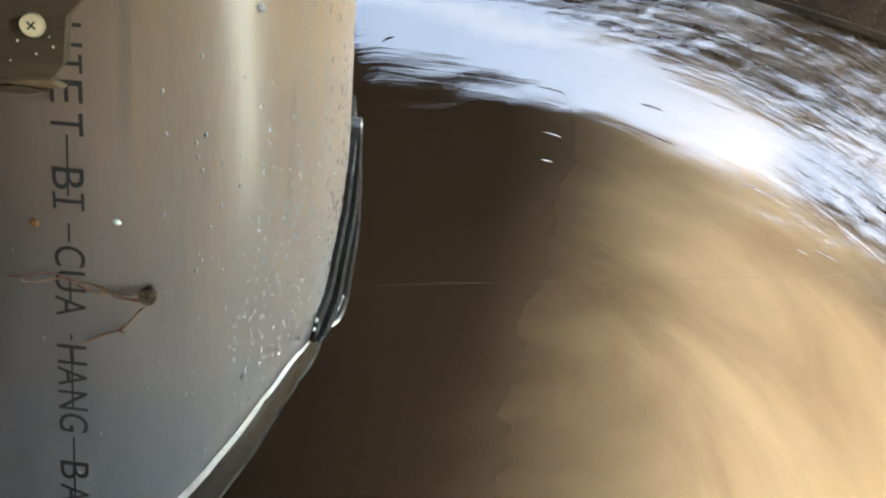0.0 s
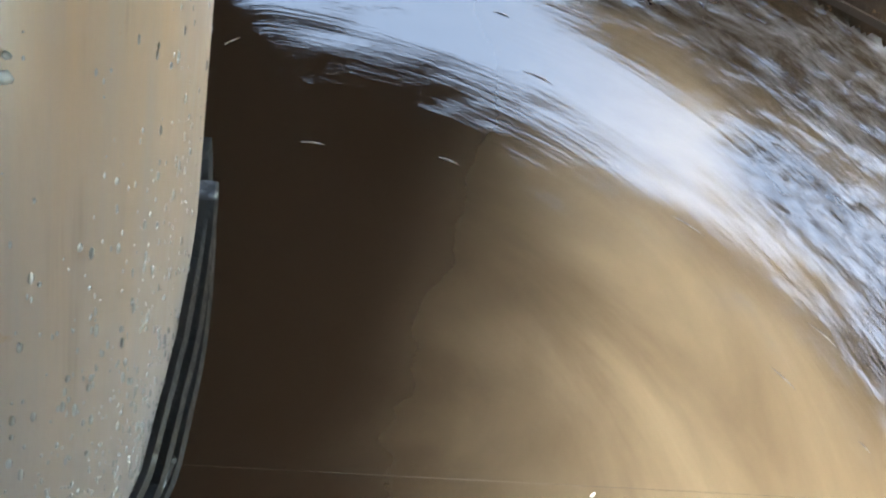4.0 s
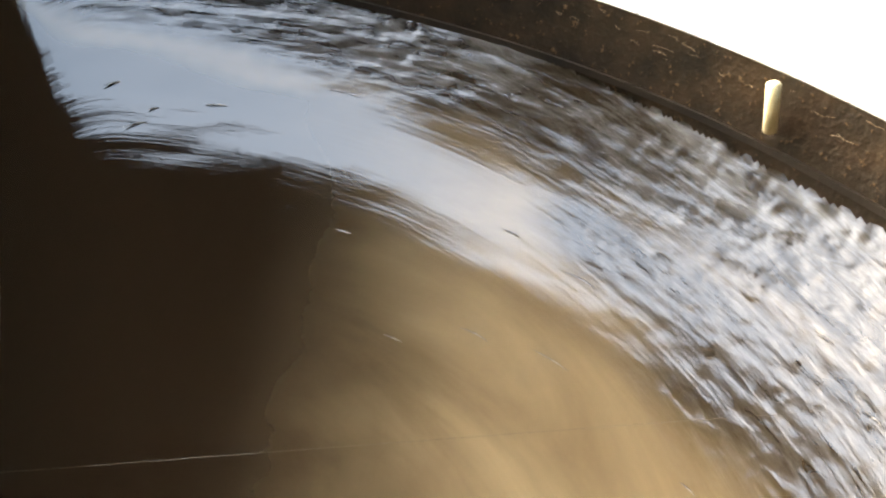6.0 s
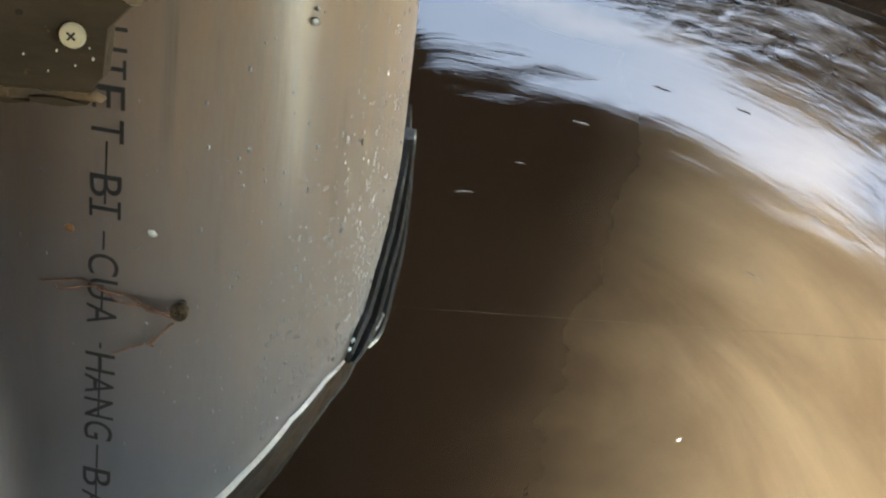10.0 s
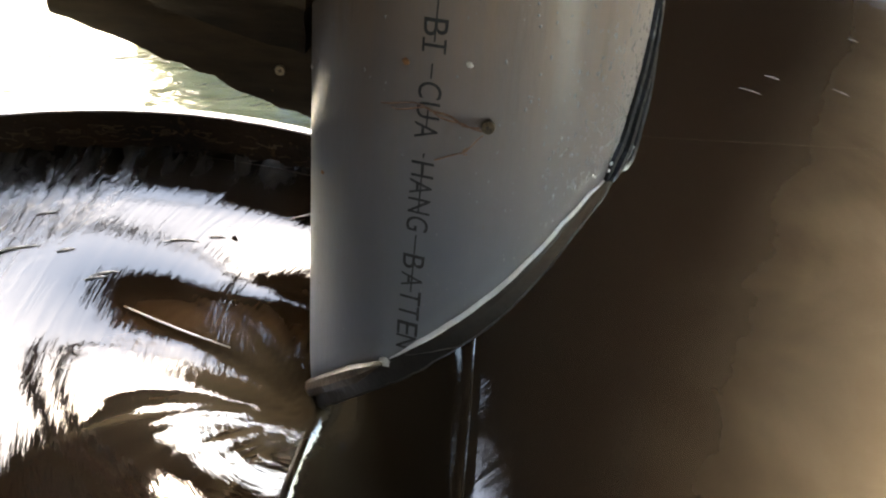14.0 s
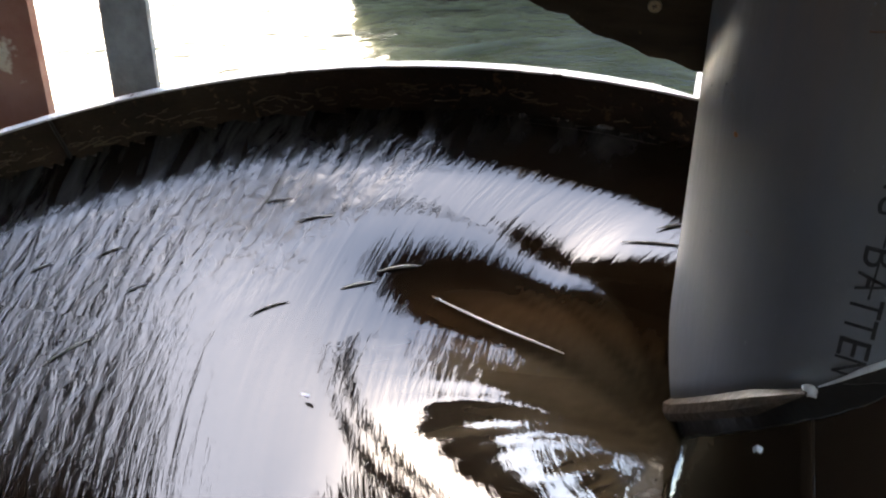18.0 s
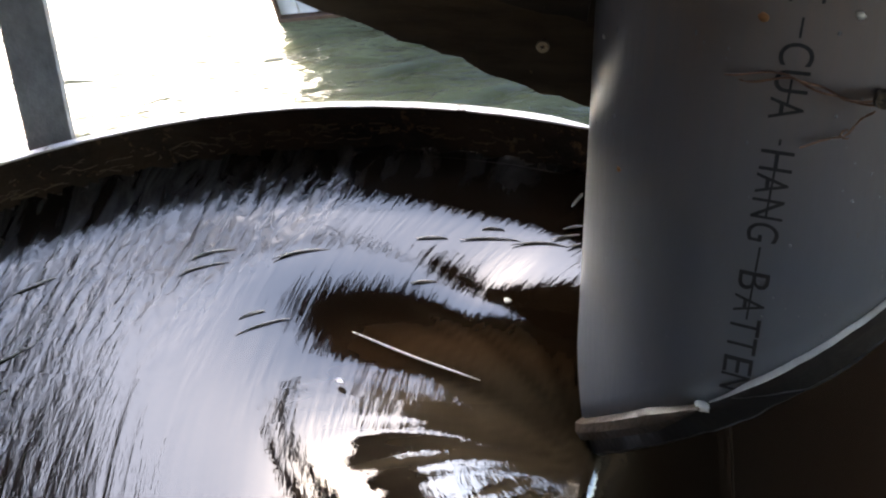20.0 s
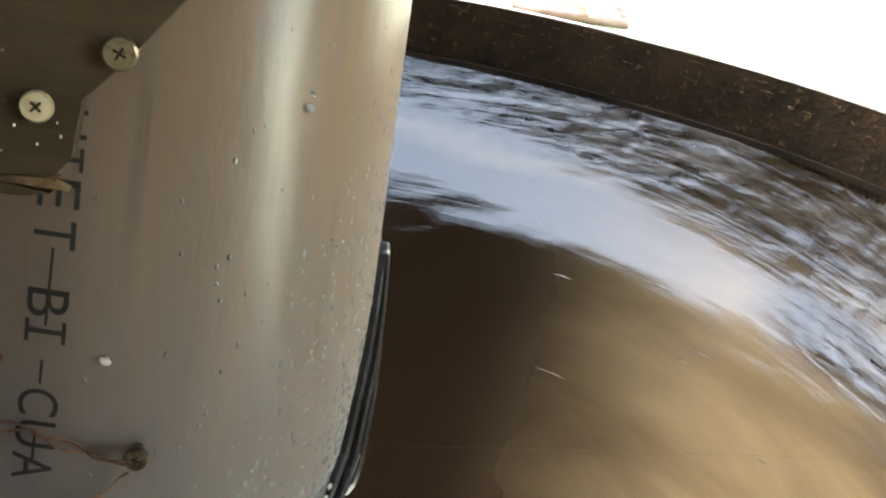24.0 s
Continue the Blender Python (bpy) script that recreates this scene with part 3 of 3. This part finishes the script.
pipe = thing("pipe", PIPE, "grey plastic pipe with slanted sawn end, beaded with water", "pipe")


def pipe_body():
    n, m = 144, 40
    vs, fs = [], []
    for shell in (0.0, -0.006):
        for j in range(m + 1):
            for i in range(n):
                d = -180 + 360 * i / n
                z0 = edge_z(d)
                vs.append(on_pipe(d, z0 + (0.42 - z0) * (j / m), shell))
    s = (m + 1) * n
    for j in range(m):
        for i in range(n):
            k = (i + 1) % n
            fs.append((j * n + i, j * n + k, (j + 1) * n + k, (j + 1) * n + i))
            fs.append((s + j * n + i, s + (j + 1) * n + i, s + (j + 1) * n + k, s + j * n + k))
    for i in range(n):
        k = (i + 1) % n
        fs.append((i, s + i, s + k, k))
        fs.append((m * n + i, m * n + k, s + m * n + k, s + m * n + i))
    return mesh("pipe_wall", vs, fs, PVC, pipe, smooth=True)


pipe_body()


def along_edge(name, d0, d1, section, material, label, step_deg=2.0, wob=0.0, seed=1):
    """A profile (lift, drop) swept along the sawn edge between two angles."""
    rnd = random.Random(seed)
    n = int((d1 - d0) / step_deg)
    vs, fs = [], []
    c = len(section)
    for i in range(n + 1):
        d = d0 + (d1 - d0) * i / n
        w = rnd.uniform(-wob, wob)
        taper = min(1.0, 6 * i / n + 0.15, 6 * (n - i) / n + 0.15)
        for lift, drop in section:
            # drop goes along the sheet at right angles to the edge
            sl = (edge_z(d + 1) - edge_z(d - 1)) / (radians(2) * 0.08)
            q = 1 / math.sqrt(1 + sl * sl)
            dd = drop * taper + w
            vs.append(on_pipe(d + math.degrees(dd * sl * q / 0.08), edge_z(d) - dd * q, lift))
    for i in range(n):
        for k in range(c):
            a, b = i * c + k, i * c + (k + 1) % c
            fs.append((a, b, b + c, a + c))
    fs.append(tuple(range(c))[::-1])
    fs.append(tuple(range(n * c, n * c + c)))
    return mesh(name, vs, fs, material, pipe, label, smooth=False)


along_edge("rubber_lip", -100, 128, [(-0.001, -0.002), (-0.0005, 0.004), (-0.001, 0.0108), (-0.003, 0.0121), (-0.005, 0.0104), (-0.005, -0.002)], SEALANT, "glossy black rubber lip under the edge", wob=0.0004)
along_edge("sawn_edge", -24, 46, [(0.0004, -0.0016), (0.0007, 0.0004), (0.0, 0.0010), (-0.003, 0.0010), (-0.003, -0.0015)], PVC_EDGE, "pale sawn edge", wob=0.0002, seed=4)
along_edge("lip_seam", -20, 70, [(-0.0008, 0.0111), (-0.0004, 0.0115), (-0.0014, 0.0119), (-0.002, 0.0112)], SEAM_GREY, "thin grey moulding seam", wob=0.0002, seed=8)
along_edge("end_bead", -112, -26, [(0.0, -0.004), (0.0030, -0.002), (0.0036, 0.0015), (0.0024, 0.0048), (-0.002, 0.005), (-0.004, 0.0)], BROWN_TUBE, "dark brown rounded bead", seed=5)
for k, (d0, lift) in enumerate(((44, 0.0018), (45, 0.0040), (47, 0.0028), (50, 0.0046), (54, 0.0034))):
    e = -0.0045 + 0.0051 * k
    along_edge("rubber_rib", d0, 84 + 6 * k, [(-0.002, e - 0.001), (lift, e), (lift + 0.0009, e + 0.0018), (lift, e + 0.0034), (-0.002, e + 0.0034)], RUBBER, "ribbed black rubber strip", wob=0.0003, seed=20 + k)


def blob(c, rx, ry, rz, seg=8):
    vs, fs = [], []
    for j in range(seg // 2 + 1):
        t = math.pi * j / (seg // 2)
        for i in range(seg):
            a = 2 * math.pi * i / seg
            vs.append((c[0] + rx * math.sin(t) * math.cos(a), c[1] + ry * math.sin(t) * math.sin(a), c[2] + rz * math.cos(t)))
    for j in range(seg // 2):
        for i in range(seg):
            k = (i + 1) % seg
            fs.append((j * seg + i, (j + 1) * seg + i, (j + 1) * seg + k, j * seg + k))
    return vs, fs


def sealant_knob(deg, z, r, name, material, label):
    vs, fs = blob((0, 0, 0), r * 1.3, r * 0.6, r, 10)
    rnd = random.Random(int(deg * 10))
    vs = [tuple(q * (1 + rnd.uniform(-0.2, 0.2)) for q in v) for v in vs]
    return mesh(name, vs, fs, material, pipe, label, True, Matrix.Translation(on_pipe(deg, z, 0.001)) @ pose(0, 0, 0, 0, 25, deg))


sealant_knob(-25.5, -0.1205, 0.0022, "sealant_blob", PVC_EDGE, "pale blob of sealant")
sealant_knob(47.0, -0.0250, 0.0009, "sealant_blob", PVC_EDGE, "pale curl of sealant")
sealant_knob(45.5, -0.0278, 0.0008, "sealant_blob", PVC_EDGE, "pale curl of sealant")


# printing, read downwards
def slab_i(deg, z, high, wide):
    """The letter I with slab serifs, as three bars round the pipe."""
    vs, fs = [], []
    for t0, t1, u0, u1 in ((-0.5, 0.5, -0.11, 0.11), (-0.5, -0.40, -0.5, 0.5), (0.40, 0.5, -0.5, 0.5)):
        o = len(vs)
        for k in range(5):
            t = t0 + (t1 - t0) * k / 4
            for u in (u0, u1):
                vs.append(on_pipe(deg + math.degrees(t * high / 0.084), z - u * wide, 0.00035))
        fs += [(o + 2 * k, o + 2 * k + 1, o + 2 * k + 3, o + 2 * k + 2) for k in range(4)]
    return mesh("letter_i", vs, fs, INK, pipe)


def glyph(ch, deg, z, high, wide):
    cu = bpy.data.curves.new("glyph", "FONT")
    cu.body = ch
    cu.size = 1.0
    ob = bpy.data.objects.new("glyph", cu)
    scene.collection.objects.link(ob)
    me = bpy.data.meshes.new_from_object(ob.evaluated_get(bpy.context.evaluated_depsgraph_get()))
    bpy.data.objects.remove(ob)
    co = np.array([v.co[:] for v in me.vertices])
    lo, hi = co.min(0), co.max(0)
    size = np.maximum(hi - lo, 1e-6)
    for v, c in zip(me.vertices, co):
        u = (c[0] - lo[0]) / size[0] - 0.5 if ch != "I" or size[0] > 0.3 else (c[0] - lo[0] - size[0] / 2) * 1.2
        t = (c[1] - lo[1]) / size[1] - 0.5
        v.co = on_pipe(deg + math.degrees(t * high / 0.084), z - u * wide, 0.00035)
    me.materials.append(INK)
    ob = new("letter_" + ch.lower(), me)
    ob.parent = pipe
    return ob


TEXT = [("U", 0.0772), ("I", 0.0690), ("E", 0.0608), ("T", 0.0512), ("B", 0.0345), ("I", 0.0275), ("C", 0.0097), ("U", 0.0015), ("A", -0.0070), ("H", -0.0237), ("A", -0.0316), ("N", -0.0401), ("G", -0.0483), ("B", -0.0663), ("A", -0.0753), ("T", -0.0838), ("T", -0.0912), ("E", -0.0998), ("N", -0.1070)]
for ch, z in TEXT:
    deg = -16.6 + 22 * z
    if ch == "I":
        slab_i(deg, z, 0.0098, 0.0055)
    else:
        glyph(ch, deg, z, 0.0098, 0.0068)
for za, zb in ((0.048, 0.0375), (0.036, 0.029), (0.0205, 0.0145), (0.003, -0.006), (-0.0165, -0.0185), (-0.021, -0.043), (-0.0535, -0.0625), (-0.064, -0.081)):
    vs, fs = [], []
    for i in range(9):
        z = za + (zb - za) * i / 8
        deg = -16.6 + 22 * z
        for s in (-0.24, 0.24):
            vs.append(on_pipe(deg + s, z, 0.0004))
    fs = [(2 * i, 2 * i + 1, 2 * i + 3, 2 * i + 2) for i in range(8)]
    mesh("print_stroke", vs, fs, INK, pipe)


def screw(name, m, radius, material, label, parent=None, tilt=0.0):
    """A countersunk cross-head screw; its axis is the local -y."""
    ob = thing(name, m @ pose(0, 0, 0, 0, tilt, 0), label, "screw") if parent is None else None
    bm = bmesh.new()
    bmesh.ops.create_cone(bm, cap_ends=True, segments=24, radius1=radius, radius2=radius * 0.86, depth=0.0016, matrix=pose(0, -0.0008, 0, 90, 0, 0))
    head = part("screw_head", bm, material, ob)
    for a in (0, 90):
        bm = bmesh.new()
        box(bm, -radius * 0.40, radius * 0.40, -0.0019, -0.0012, -radius * 0.075, radius * 0.075)
        part("cross_slot", bm, SLOT, ob, matrix=pose(0, 0, 0, 0, a + 12, 0))
    bm = bmesh.new()
    bmesh.ops.create_cone(bm, cap_ends=True, segments=12, radius1=radius * 0.5, radius2=radius * 0.5, depth=0.008, matrix=pose(0, 0.004, 0, 90, 0, 0))
    part("screw_shank", bm, material, ob)
    return ob


screw("screw", PIPE @ Matrix.Translation(on_pipe(0, 0.0, 0.0055)), 0.0030, RUSTED, "rusty cross-head screw standing out of the pipe")
screw("screw", PIPE @ pose(-0.0225, -0.1185, 0.0835), 0.0031, BRASS, "yellow brass-plated cross-head screw in the tarred board", tilt=30)
screw("screw", PIPE @ pose(-0.0085, -0.119, 0.0953), 0.0034, STEEL, "dull cross-head screw in the tarred board edge", tilt=15)
screw("screw", PIPE @ pose(-0.105, 0.020, -0.0176), 0.0028, STEEL, "small dull screw under the tarred beam", tilt=10)

sealant_knob(24.0, 0.087, 0.0012, "drip", BEAD, "hanging drop with a dry run above it")
sealant_knob(24.3, 0.0905, 0.0007, "drip", BEAD, "hanging drop with a dry run above it")

# thin wires twisted round the screw
wires = thing("wire", PIPE, "thin rusty wire ends wound round the screw", "wire")
for k, ends in enumerate(([(0, 0, -0.001), (-6.5, 0, -0.0015), (-12, 0, 0.002), (-17, 0, 0.0045), (-23, 0, 0.0035), (-30, 0, 0.002)], [(0, 0, -0.0022), (-5, 0, -0.0024), (-10, 0, 0.0002), (-16, 0, 0.0032), (-22, 0, 0.0016), (-27, 0, 0.0009)], [(-1, 0, -0.004), (-3, 0, -0.0085), (-5.5, 0, -0.0118), (-8, 0, -0.0145), (-14, 0, -0.0173)], [(-5, 0, -0.0105), (-6, 0, -0.0128), (-4.5, 0, -0.0125)])):
    pts = []
    for i in range(len(ends) - 1):
        for s in range(6):
            a, b, t = ends[i], ends[i + 1], s / 6
            pts.append(on_pipe(a[0] + (b[0] - a[0]) * t, a[2] + (b[2] - a[2]) * t, 0.003 + 0.002 * math.sin(3 * (i + t) + k)))
    mesh("strand", *tube(pts, 0.00036, 5), COPPER, wires)

# flecks and beads of water on the pipe
for name, deg, z, r, m in (("chip", -6.1, 0.0222, 0.0011, CHIP), ("rust_speck", -23.6, 0.0196, 0.0013, SPECK), ("chip", -57.5, -0.0432, 0.0009, SPECK), ("chip", -70, 0.0, 0.0009, CHIP)):
    sealant_knob(deg, z, r, name, m, "small dried fleck")


def beads():
    rnd = random.Random(5)
    vs, fs = [], []
    for i in range(900):
        u = rnd.random()
        if u < 0.72:
            deg = rnd.gauss(44, 15)
            z = edge_z(min(deg, 86)) + 0.006 + abs(rnd.gauss(0, 0.042))
        else:
            deg, z = rnd.uniform(-75, 70), rnd.uniform(-0.12, 0.16)
        if deg > 88 or z < edge_z(deg) + 0.004 or z > 0.19:
            continue
        r = rnd.choice((0.00025, 0.0003, 0.00035, 0.0004, 0.0005, 0.0007)) * (1.1 if u < 0.72 else 0.8)
        v, fc = blob((0, 0, 0), r, r * 0.5, r * rnd.uniform(1.0, 2.2), 6)
        m = Matrix.Translation(on_pipe(deg, z)) @ pose(0, 0, 0, 0, 0, deg)
        o = len(vs)
        vs += [m @ Vector(q) for q in v]
        fs += [tuple(k + o for k in q) for q in fc]
    ob = mesh("condensation", vs, fs, BEAD, pipe, "beads of water coloured pale for their highlights", True)
    ob["kind"] = "stuff"


beads()

# ---- tarred beam and clamp board ----
beam = thing("beam", PIPE, "tarred black timber beam clamping the pipe", "beam")
part("plank", prism([(-0.070, -0.046), (-0.105, -0.038), (-0.136, -0.0275), (-0.139, -0.0245), (-0.20, -0.006), (-0.222, 0.002), (-0.222, 0.125), (-0.07, 0.125)], 0.022, 0.060, 0.0012, 3), WOOD, beam)
part("plank", prism([(-0.086, 0.000), (-0.15, 0.016), (-0.219, 0.035), (-0.219, 0.127), (-0.086, 0.127)], -0.012, 0.021, 0.001, 13), WOOD, beam)
part("plank", prism([(-0.080, 0.030), (-0.16, 0.046), (-0.216, 0.061), (-0.216, 0.124), (-0.080, 0.124)], -0.048, -0.013, 0.001, 15), WOOD, beam)
part("plank", prism([(-0.070, 0.058), (-0.16, 0.072), (-0.214, 0.085), (-0.214, 0.126), (-0.070, 0.126)], -0.087, -0.049, 0.001, 17), WOOD, beam)
part("clamp_board", prism([(0.030, 0.165), (0.030, 0.140), (0.009, 0.1145), (-0.006, 0.0960), (-0.0155, 0.0865), (-0.0165, 0.0745), (-0.0205, 0.0685), (-0.16, 0.0625), (-0.16, 0.165)], -0.118, -0.1085, 0.0008, 7), WOOD, beam)
part("packing_block", prism([(0.018, 0.165), (0.018, 0.140), (-0.002, 0.1145), (-0.018, 0.0960), (-0.029, 0.086), (-0.031, 0.0725), (-0.15, 0.069), (-0.15, 0.165)], -0.108, -0.0875, 0.0008, 8), WOOD, beam)
# paint specks and a nail hole on the clamp board
for x, z, size, stuff in ((-0.0263, 0.0795, 0.00045, CHIP), (-0.0180, 0.0783, 0.0005, CHIP), (-0.0221, 0.0764, 0.0004, CHIP), (-0.0338, 0.0779, 0.0004, CHIP), (-0.0283, 0.0745, 0.0003, CHIP), (-0.0188, 0.0808, 0.0003, CHIP), (-0.0402, 0.0842, 0.0003, CHIP), (-0.0365, 0.0905, 0.0003, CHIP), (-0.0290, 0.0930, 0.0003, CHIP), (-0.0345, 0.0875, 0.0010, SLOT), (-0.0520, 0.0800, 0.0004, CHIP), (-0.0610, 0.0905, 0.0005, CHIP)):
    mesh("nail_hole" if stuff is SLOT else "paint_speck", *blob((x, -0.1181, z), size * (1 if stuff is SLOT else 0.6), 0.0002, size * 0.8, 8), stuff, beam)
rnd = random.Random(77)
for k in range(9):
    x0, z0 = rnd.uniform(-0.050, -0.028), rnd.uniform(0.0655, 0.0700)
    ln, th = rnd.uniform(0.010, 0.024), rnd.uniform(0.0006, 0.0017)
    part("splinter", prism([(x0, z0), (x0 + ln * 0.6, z0 - th * 0.4), (min(x0 + ln, -0.019), z0 + th * 0.3), (x0 + ln * 0.5, z0 + th), (x0, z0 + th * 0.8)], -0.1195 + 0.0006 * k % 0.002, -0.112, 0.0003, 30 + k), SPLINTER if k % 3 else WOOD, beam, "raw splintered wood")

# ---- posts on the rim ----
def post(name, x0, x1, y, depth, lean, back, material, label):
    t = thing(name, pose(0, 0, 0), label, "post", group="posts beside the basin")
    bm = bmesh.new()
    n = 24
    for i in range(n + 1):
        z = -1.3 + 1.68 * i / n
        s, sy = lean * z, back * z
        ring = [bm.verts.new((x + s, yy + sy, z)) for x, yy in ((x0, y), (x1, y), (x1, y + depth), (x0, y + depth))]
        if i:
            for k in range(4):
                bm.faces.new((prev[k], prev[(k + 1) % 4], ring[(k + 1) % 4], ring[k]))
        prev = ring
    part("shaft", bm, material, t)
    return t


post("post", -0.3985, -0.3695, 0.074, 0.004, 0.11, 0.34, POST_GREY, "grey painted steel post standing at the basin rim")
post("post", -0.495, -0.444, 0.074, 0.006, 0.11, 0.34, POST_RED, "post with flaking red paint behind the basin")

# ---- small things ----
peg = thing("peg", pose(0.637, 0.31, -0.024, 0, 0, 0), "pale bamboo peg stuck on the basin wall", "peg")
mesh("stick", *tube([(0.007, 0, -0.022), (0, 0, 0.0), (-0.007, 0, 0.021)], 0.006, 10), PEG, peg, smooth=True)
line_a = Vector((0.0665, -0.0205, 0.0705))
tether = thing("tether", pose(0, 0, 0), "thin clear nylon line stretched from the pipe over the water", "line")
mesh("line", *tube([line_a + Vector((0.967, -0.228, 0.116)) * 0.08 * i for i in range(13)], 0.00004, 4), LINE, tether)

# ---- floating house on the pond ----
house = thing("floating_house", pose(-1.08, 2.16, -1.2, 0, 0, 2), "white boarded floating house with brown trim on the pond", "house")
for k in range(6):
    bm = bmesh.new()
    box(bm, -0.16 + k * 0.062, -0.102 + k * 0.062, 0.0, 0.02, 0.02, 0.9)
    part("board", bm, HOUSE, house)
for x0, x1, z0, z1 in ((-0.172, -0.162, 0.0, 0.9), (0.205, 0.225, 0.0, 0.9), (-0.17, 0.5, -0.02, 0.012)):
    bm = bmesh.new()
    box(bm, x0, x1, -0.012, 0.03, z0, z1)
    part("trim_board", bm, HOUSE_TRIM, house)
bm = bmesh.new()
box(bm, -0.16, 1.4, 0.021, 1.2, 0.0, 0.9)
part("house_wall", bm, HOUSE, house)

# ---- fishing raft far out on the pond ----
raft = thing("raft", pose(1.75, 4.70, -1.2, 0, 0, -12), "weathered wooden raft with poles afloat on the pond", "raft")
for k in range(5):
    mesh("pole", *tube([(-0.42, -0.12 + 0.06 * k, 0.02), (0.0, -0.12 + 0.06 * k, 0.03), (0.42 - 0.05 * (k % 2), -0.12 + 0.06 * k, 0.02)], 0.026, 8), HOUSE_TRIM, raft, smooth=True)
for x in (-0.25, 0.2):
    mesh("cross_pole", *tube([(x, -0.18, 0.065), (x, 0.18, 0.065)], 0.02, 8), PEG, raft, smooth=True)
mesh("upright", *tube([(-0.3, 0, 0.05), (-0.31, 0, 0.5)], 0.02, 8), PEG, raft, smooth=True)

# ---- a thread of foam standing on the swirl ----
thread = thing("foam_thread", pose(0, 0, 0), "thin straight white thread of foam on the swirling water", "foam")
pts = [(-0.200 + 0.066 * k / 14, -0.0145 - 0.0235 * k / 14) for k in range(15)]
mesh("strand", *tube([(x, y, float(water_level(np.float64(x), np.float64(y))) + 0.0012) for x, y in pts], lambda q: 0.0001 + 0.0005 * math.sin(math.pi * (0.08 + 0.84 * q)), 6), FOAM, thread, smooth=True)

# ---- flecks carried round by the water ----
ORBIT = (0.0, -0.12)


def wall_reach(a):
    d = np.array((math.cos(a), math.sin(a)))
    rel = PLAN - np.array(ORBIT)
    ang = np.arctan2(rel[:, 1], rel[:, 0])
    diff = np.abs((ang - a + math.pi) % (2 * math.pi) - math.pi)
    k = np.argsort(diff)[:6]
    return float(np.hypot(rel[k, 0], rel[k, 1]).min())


REACH = np.array([wall_reach(radians(k * 5)) for k in range(72)])
REACH = np.array([np.mean([REACH[(k + j) % 72] for j in range(-3, 4)]) for k in range(72)])


def fleck(k):
    rnd = random.Random(100 + k)
    bm = bmesh.new()
    n = rnd.randint(5, 8)
    top = [bm.verts.new((rnd.uniform(0.5, 1) * 0.0028 * math.cos(2 * math.pi * i / n), rnd.uniform(0.3, 1) * 0.0018 * math.sin(2 * math.pi * i / n), 0.0003)) for i in range(n)]
    low = [bm.verts.new((v.co.x * 1.15, v.co.y * 1.15, -0.0003)) for v in top]
    bm.faces.new(top)
    bm.faces.new(low[::-1])
    for i in range(n):
        bm.faces.new((top[i], low[i], low[(i + 1) % n], top[(i + 1) % n]))
    ob = part("foam_fleck", bm, FOAM)
    return tagged(ob, "small white foam fleck drifting on the swirling water", "foam", group="foam flecks on the water")


def fleck_rows(k):
    rnd = random.Random(300 + k)
    share, start, speed = rnd.uniform(0.45, 0.82), rnd.uniform(0, 360), rnd.uniform(85, 125)
    rows = []
    for i in range(97):
        t = i * 0.25
        a = start - speed * t
        r = share * float(np.interp((a % 360) / 5, range(73), list(REACH) + [REACH[0]]))
        x, y = ORBIT[0] + r * math.cos(radians(a)), ORBIT[1] + r * math.sin(radians(a))
        rows.append((t, pose(x, y, float(water_level(np.float64(x), np.float64(y))) + 0.004, 0, 0, a)))
    return rows


FLECKS = [fleck(k) for k in range(7)]


def wavelet(k):
    """A short curved crest that travels round with the ring of rough water."""
    rnd = random.Random(700 + k)
    ln, wd, hi = rnd.uniform(0.010, 0.034), rnd.uniform(0.0005, 0.0011), rnd.uniform(0.0005, 0.0009)
    bend = ln * rnd.uniform(0.03, 0.09)
    bm = bmesh.new()
    rows = []
    for i in range(9):
        u = i / 8 - 0.5
        w = wd * (1 - 4 * u * u) + 0.0002
        y = u * ln
        x = -bend * 4 * u * u
        rows.append([bm.verts.new((x + q * w, y, hi * (1 - 4 * u * u) * (1 - q * q) - 0.0003)) for q in (-1, -0.5, 0, 0.5, 1)])
    for i in range(8):
        for q in range(4):
            bm.faces.new((rows[i][q], rows[i][q + 1], rows[i + 1][q + 1], rows[i + 1][q]))
    ob = part("wavelet", bm, RIPPLE, smooth=True)
    return tagged(ob, "small travelling ripple crest on the swirling muddy water", "ripple", group="ripples on the water")


def wavelet_rows(k):
    rnd = random.Random(900 + k)
    share, start, speed = rnd.uniform(0.66, 0.92), rnd.uniform(0, 360), rnd.uniform(85, 125)

    def at(a):
        r = share * float(np.interp((a % 360) / 5, range(73), list(REACH) + [REACH[0]]))
        return ORBIT[0] + r * math.cos(radians(a)), ORBIT[1] + r * math.sin(radians(a))
    rows, turn = [], None
    for i in range(97):
        t = i * 0.25
        a = start - speed * t
        x, y = at(a)
        x1, y1 = at(a + 2)
        h = math.degrees(math.atan2(y1 - y, x1 - x)) - 90
        if turn is not None:
            h = turn + (h - turn + 180) % 360 - 180
        turn = h
        rows.append((t, pose(x, y, float(water_level(np.float64(x), np.float64(y))) + 0.0008, 0, 0, h)))
    return rows


WAVELETS = [wavelet(k) for k in range(80)]


def motions():
    for k, ob in enumerate(FLECKS):
        walk(ob, fleck_rows(k))
    for k, ob in enumerate(WAVELETS):
        walk(ob, wavelet_rows(k))


motions()
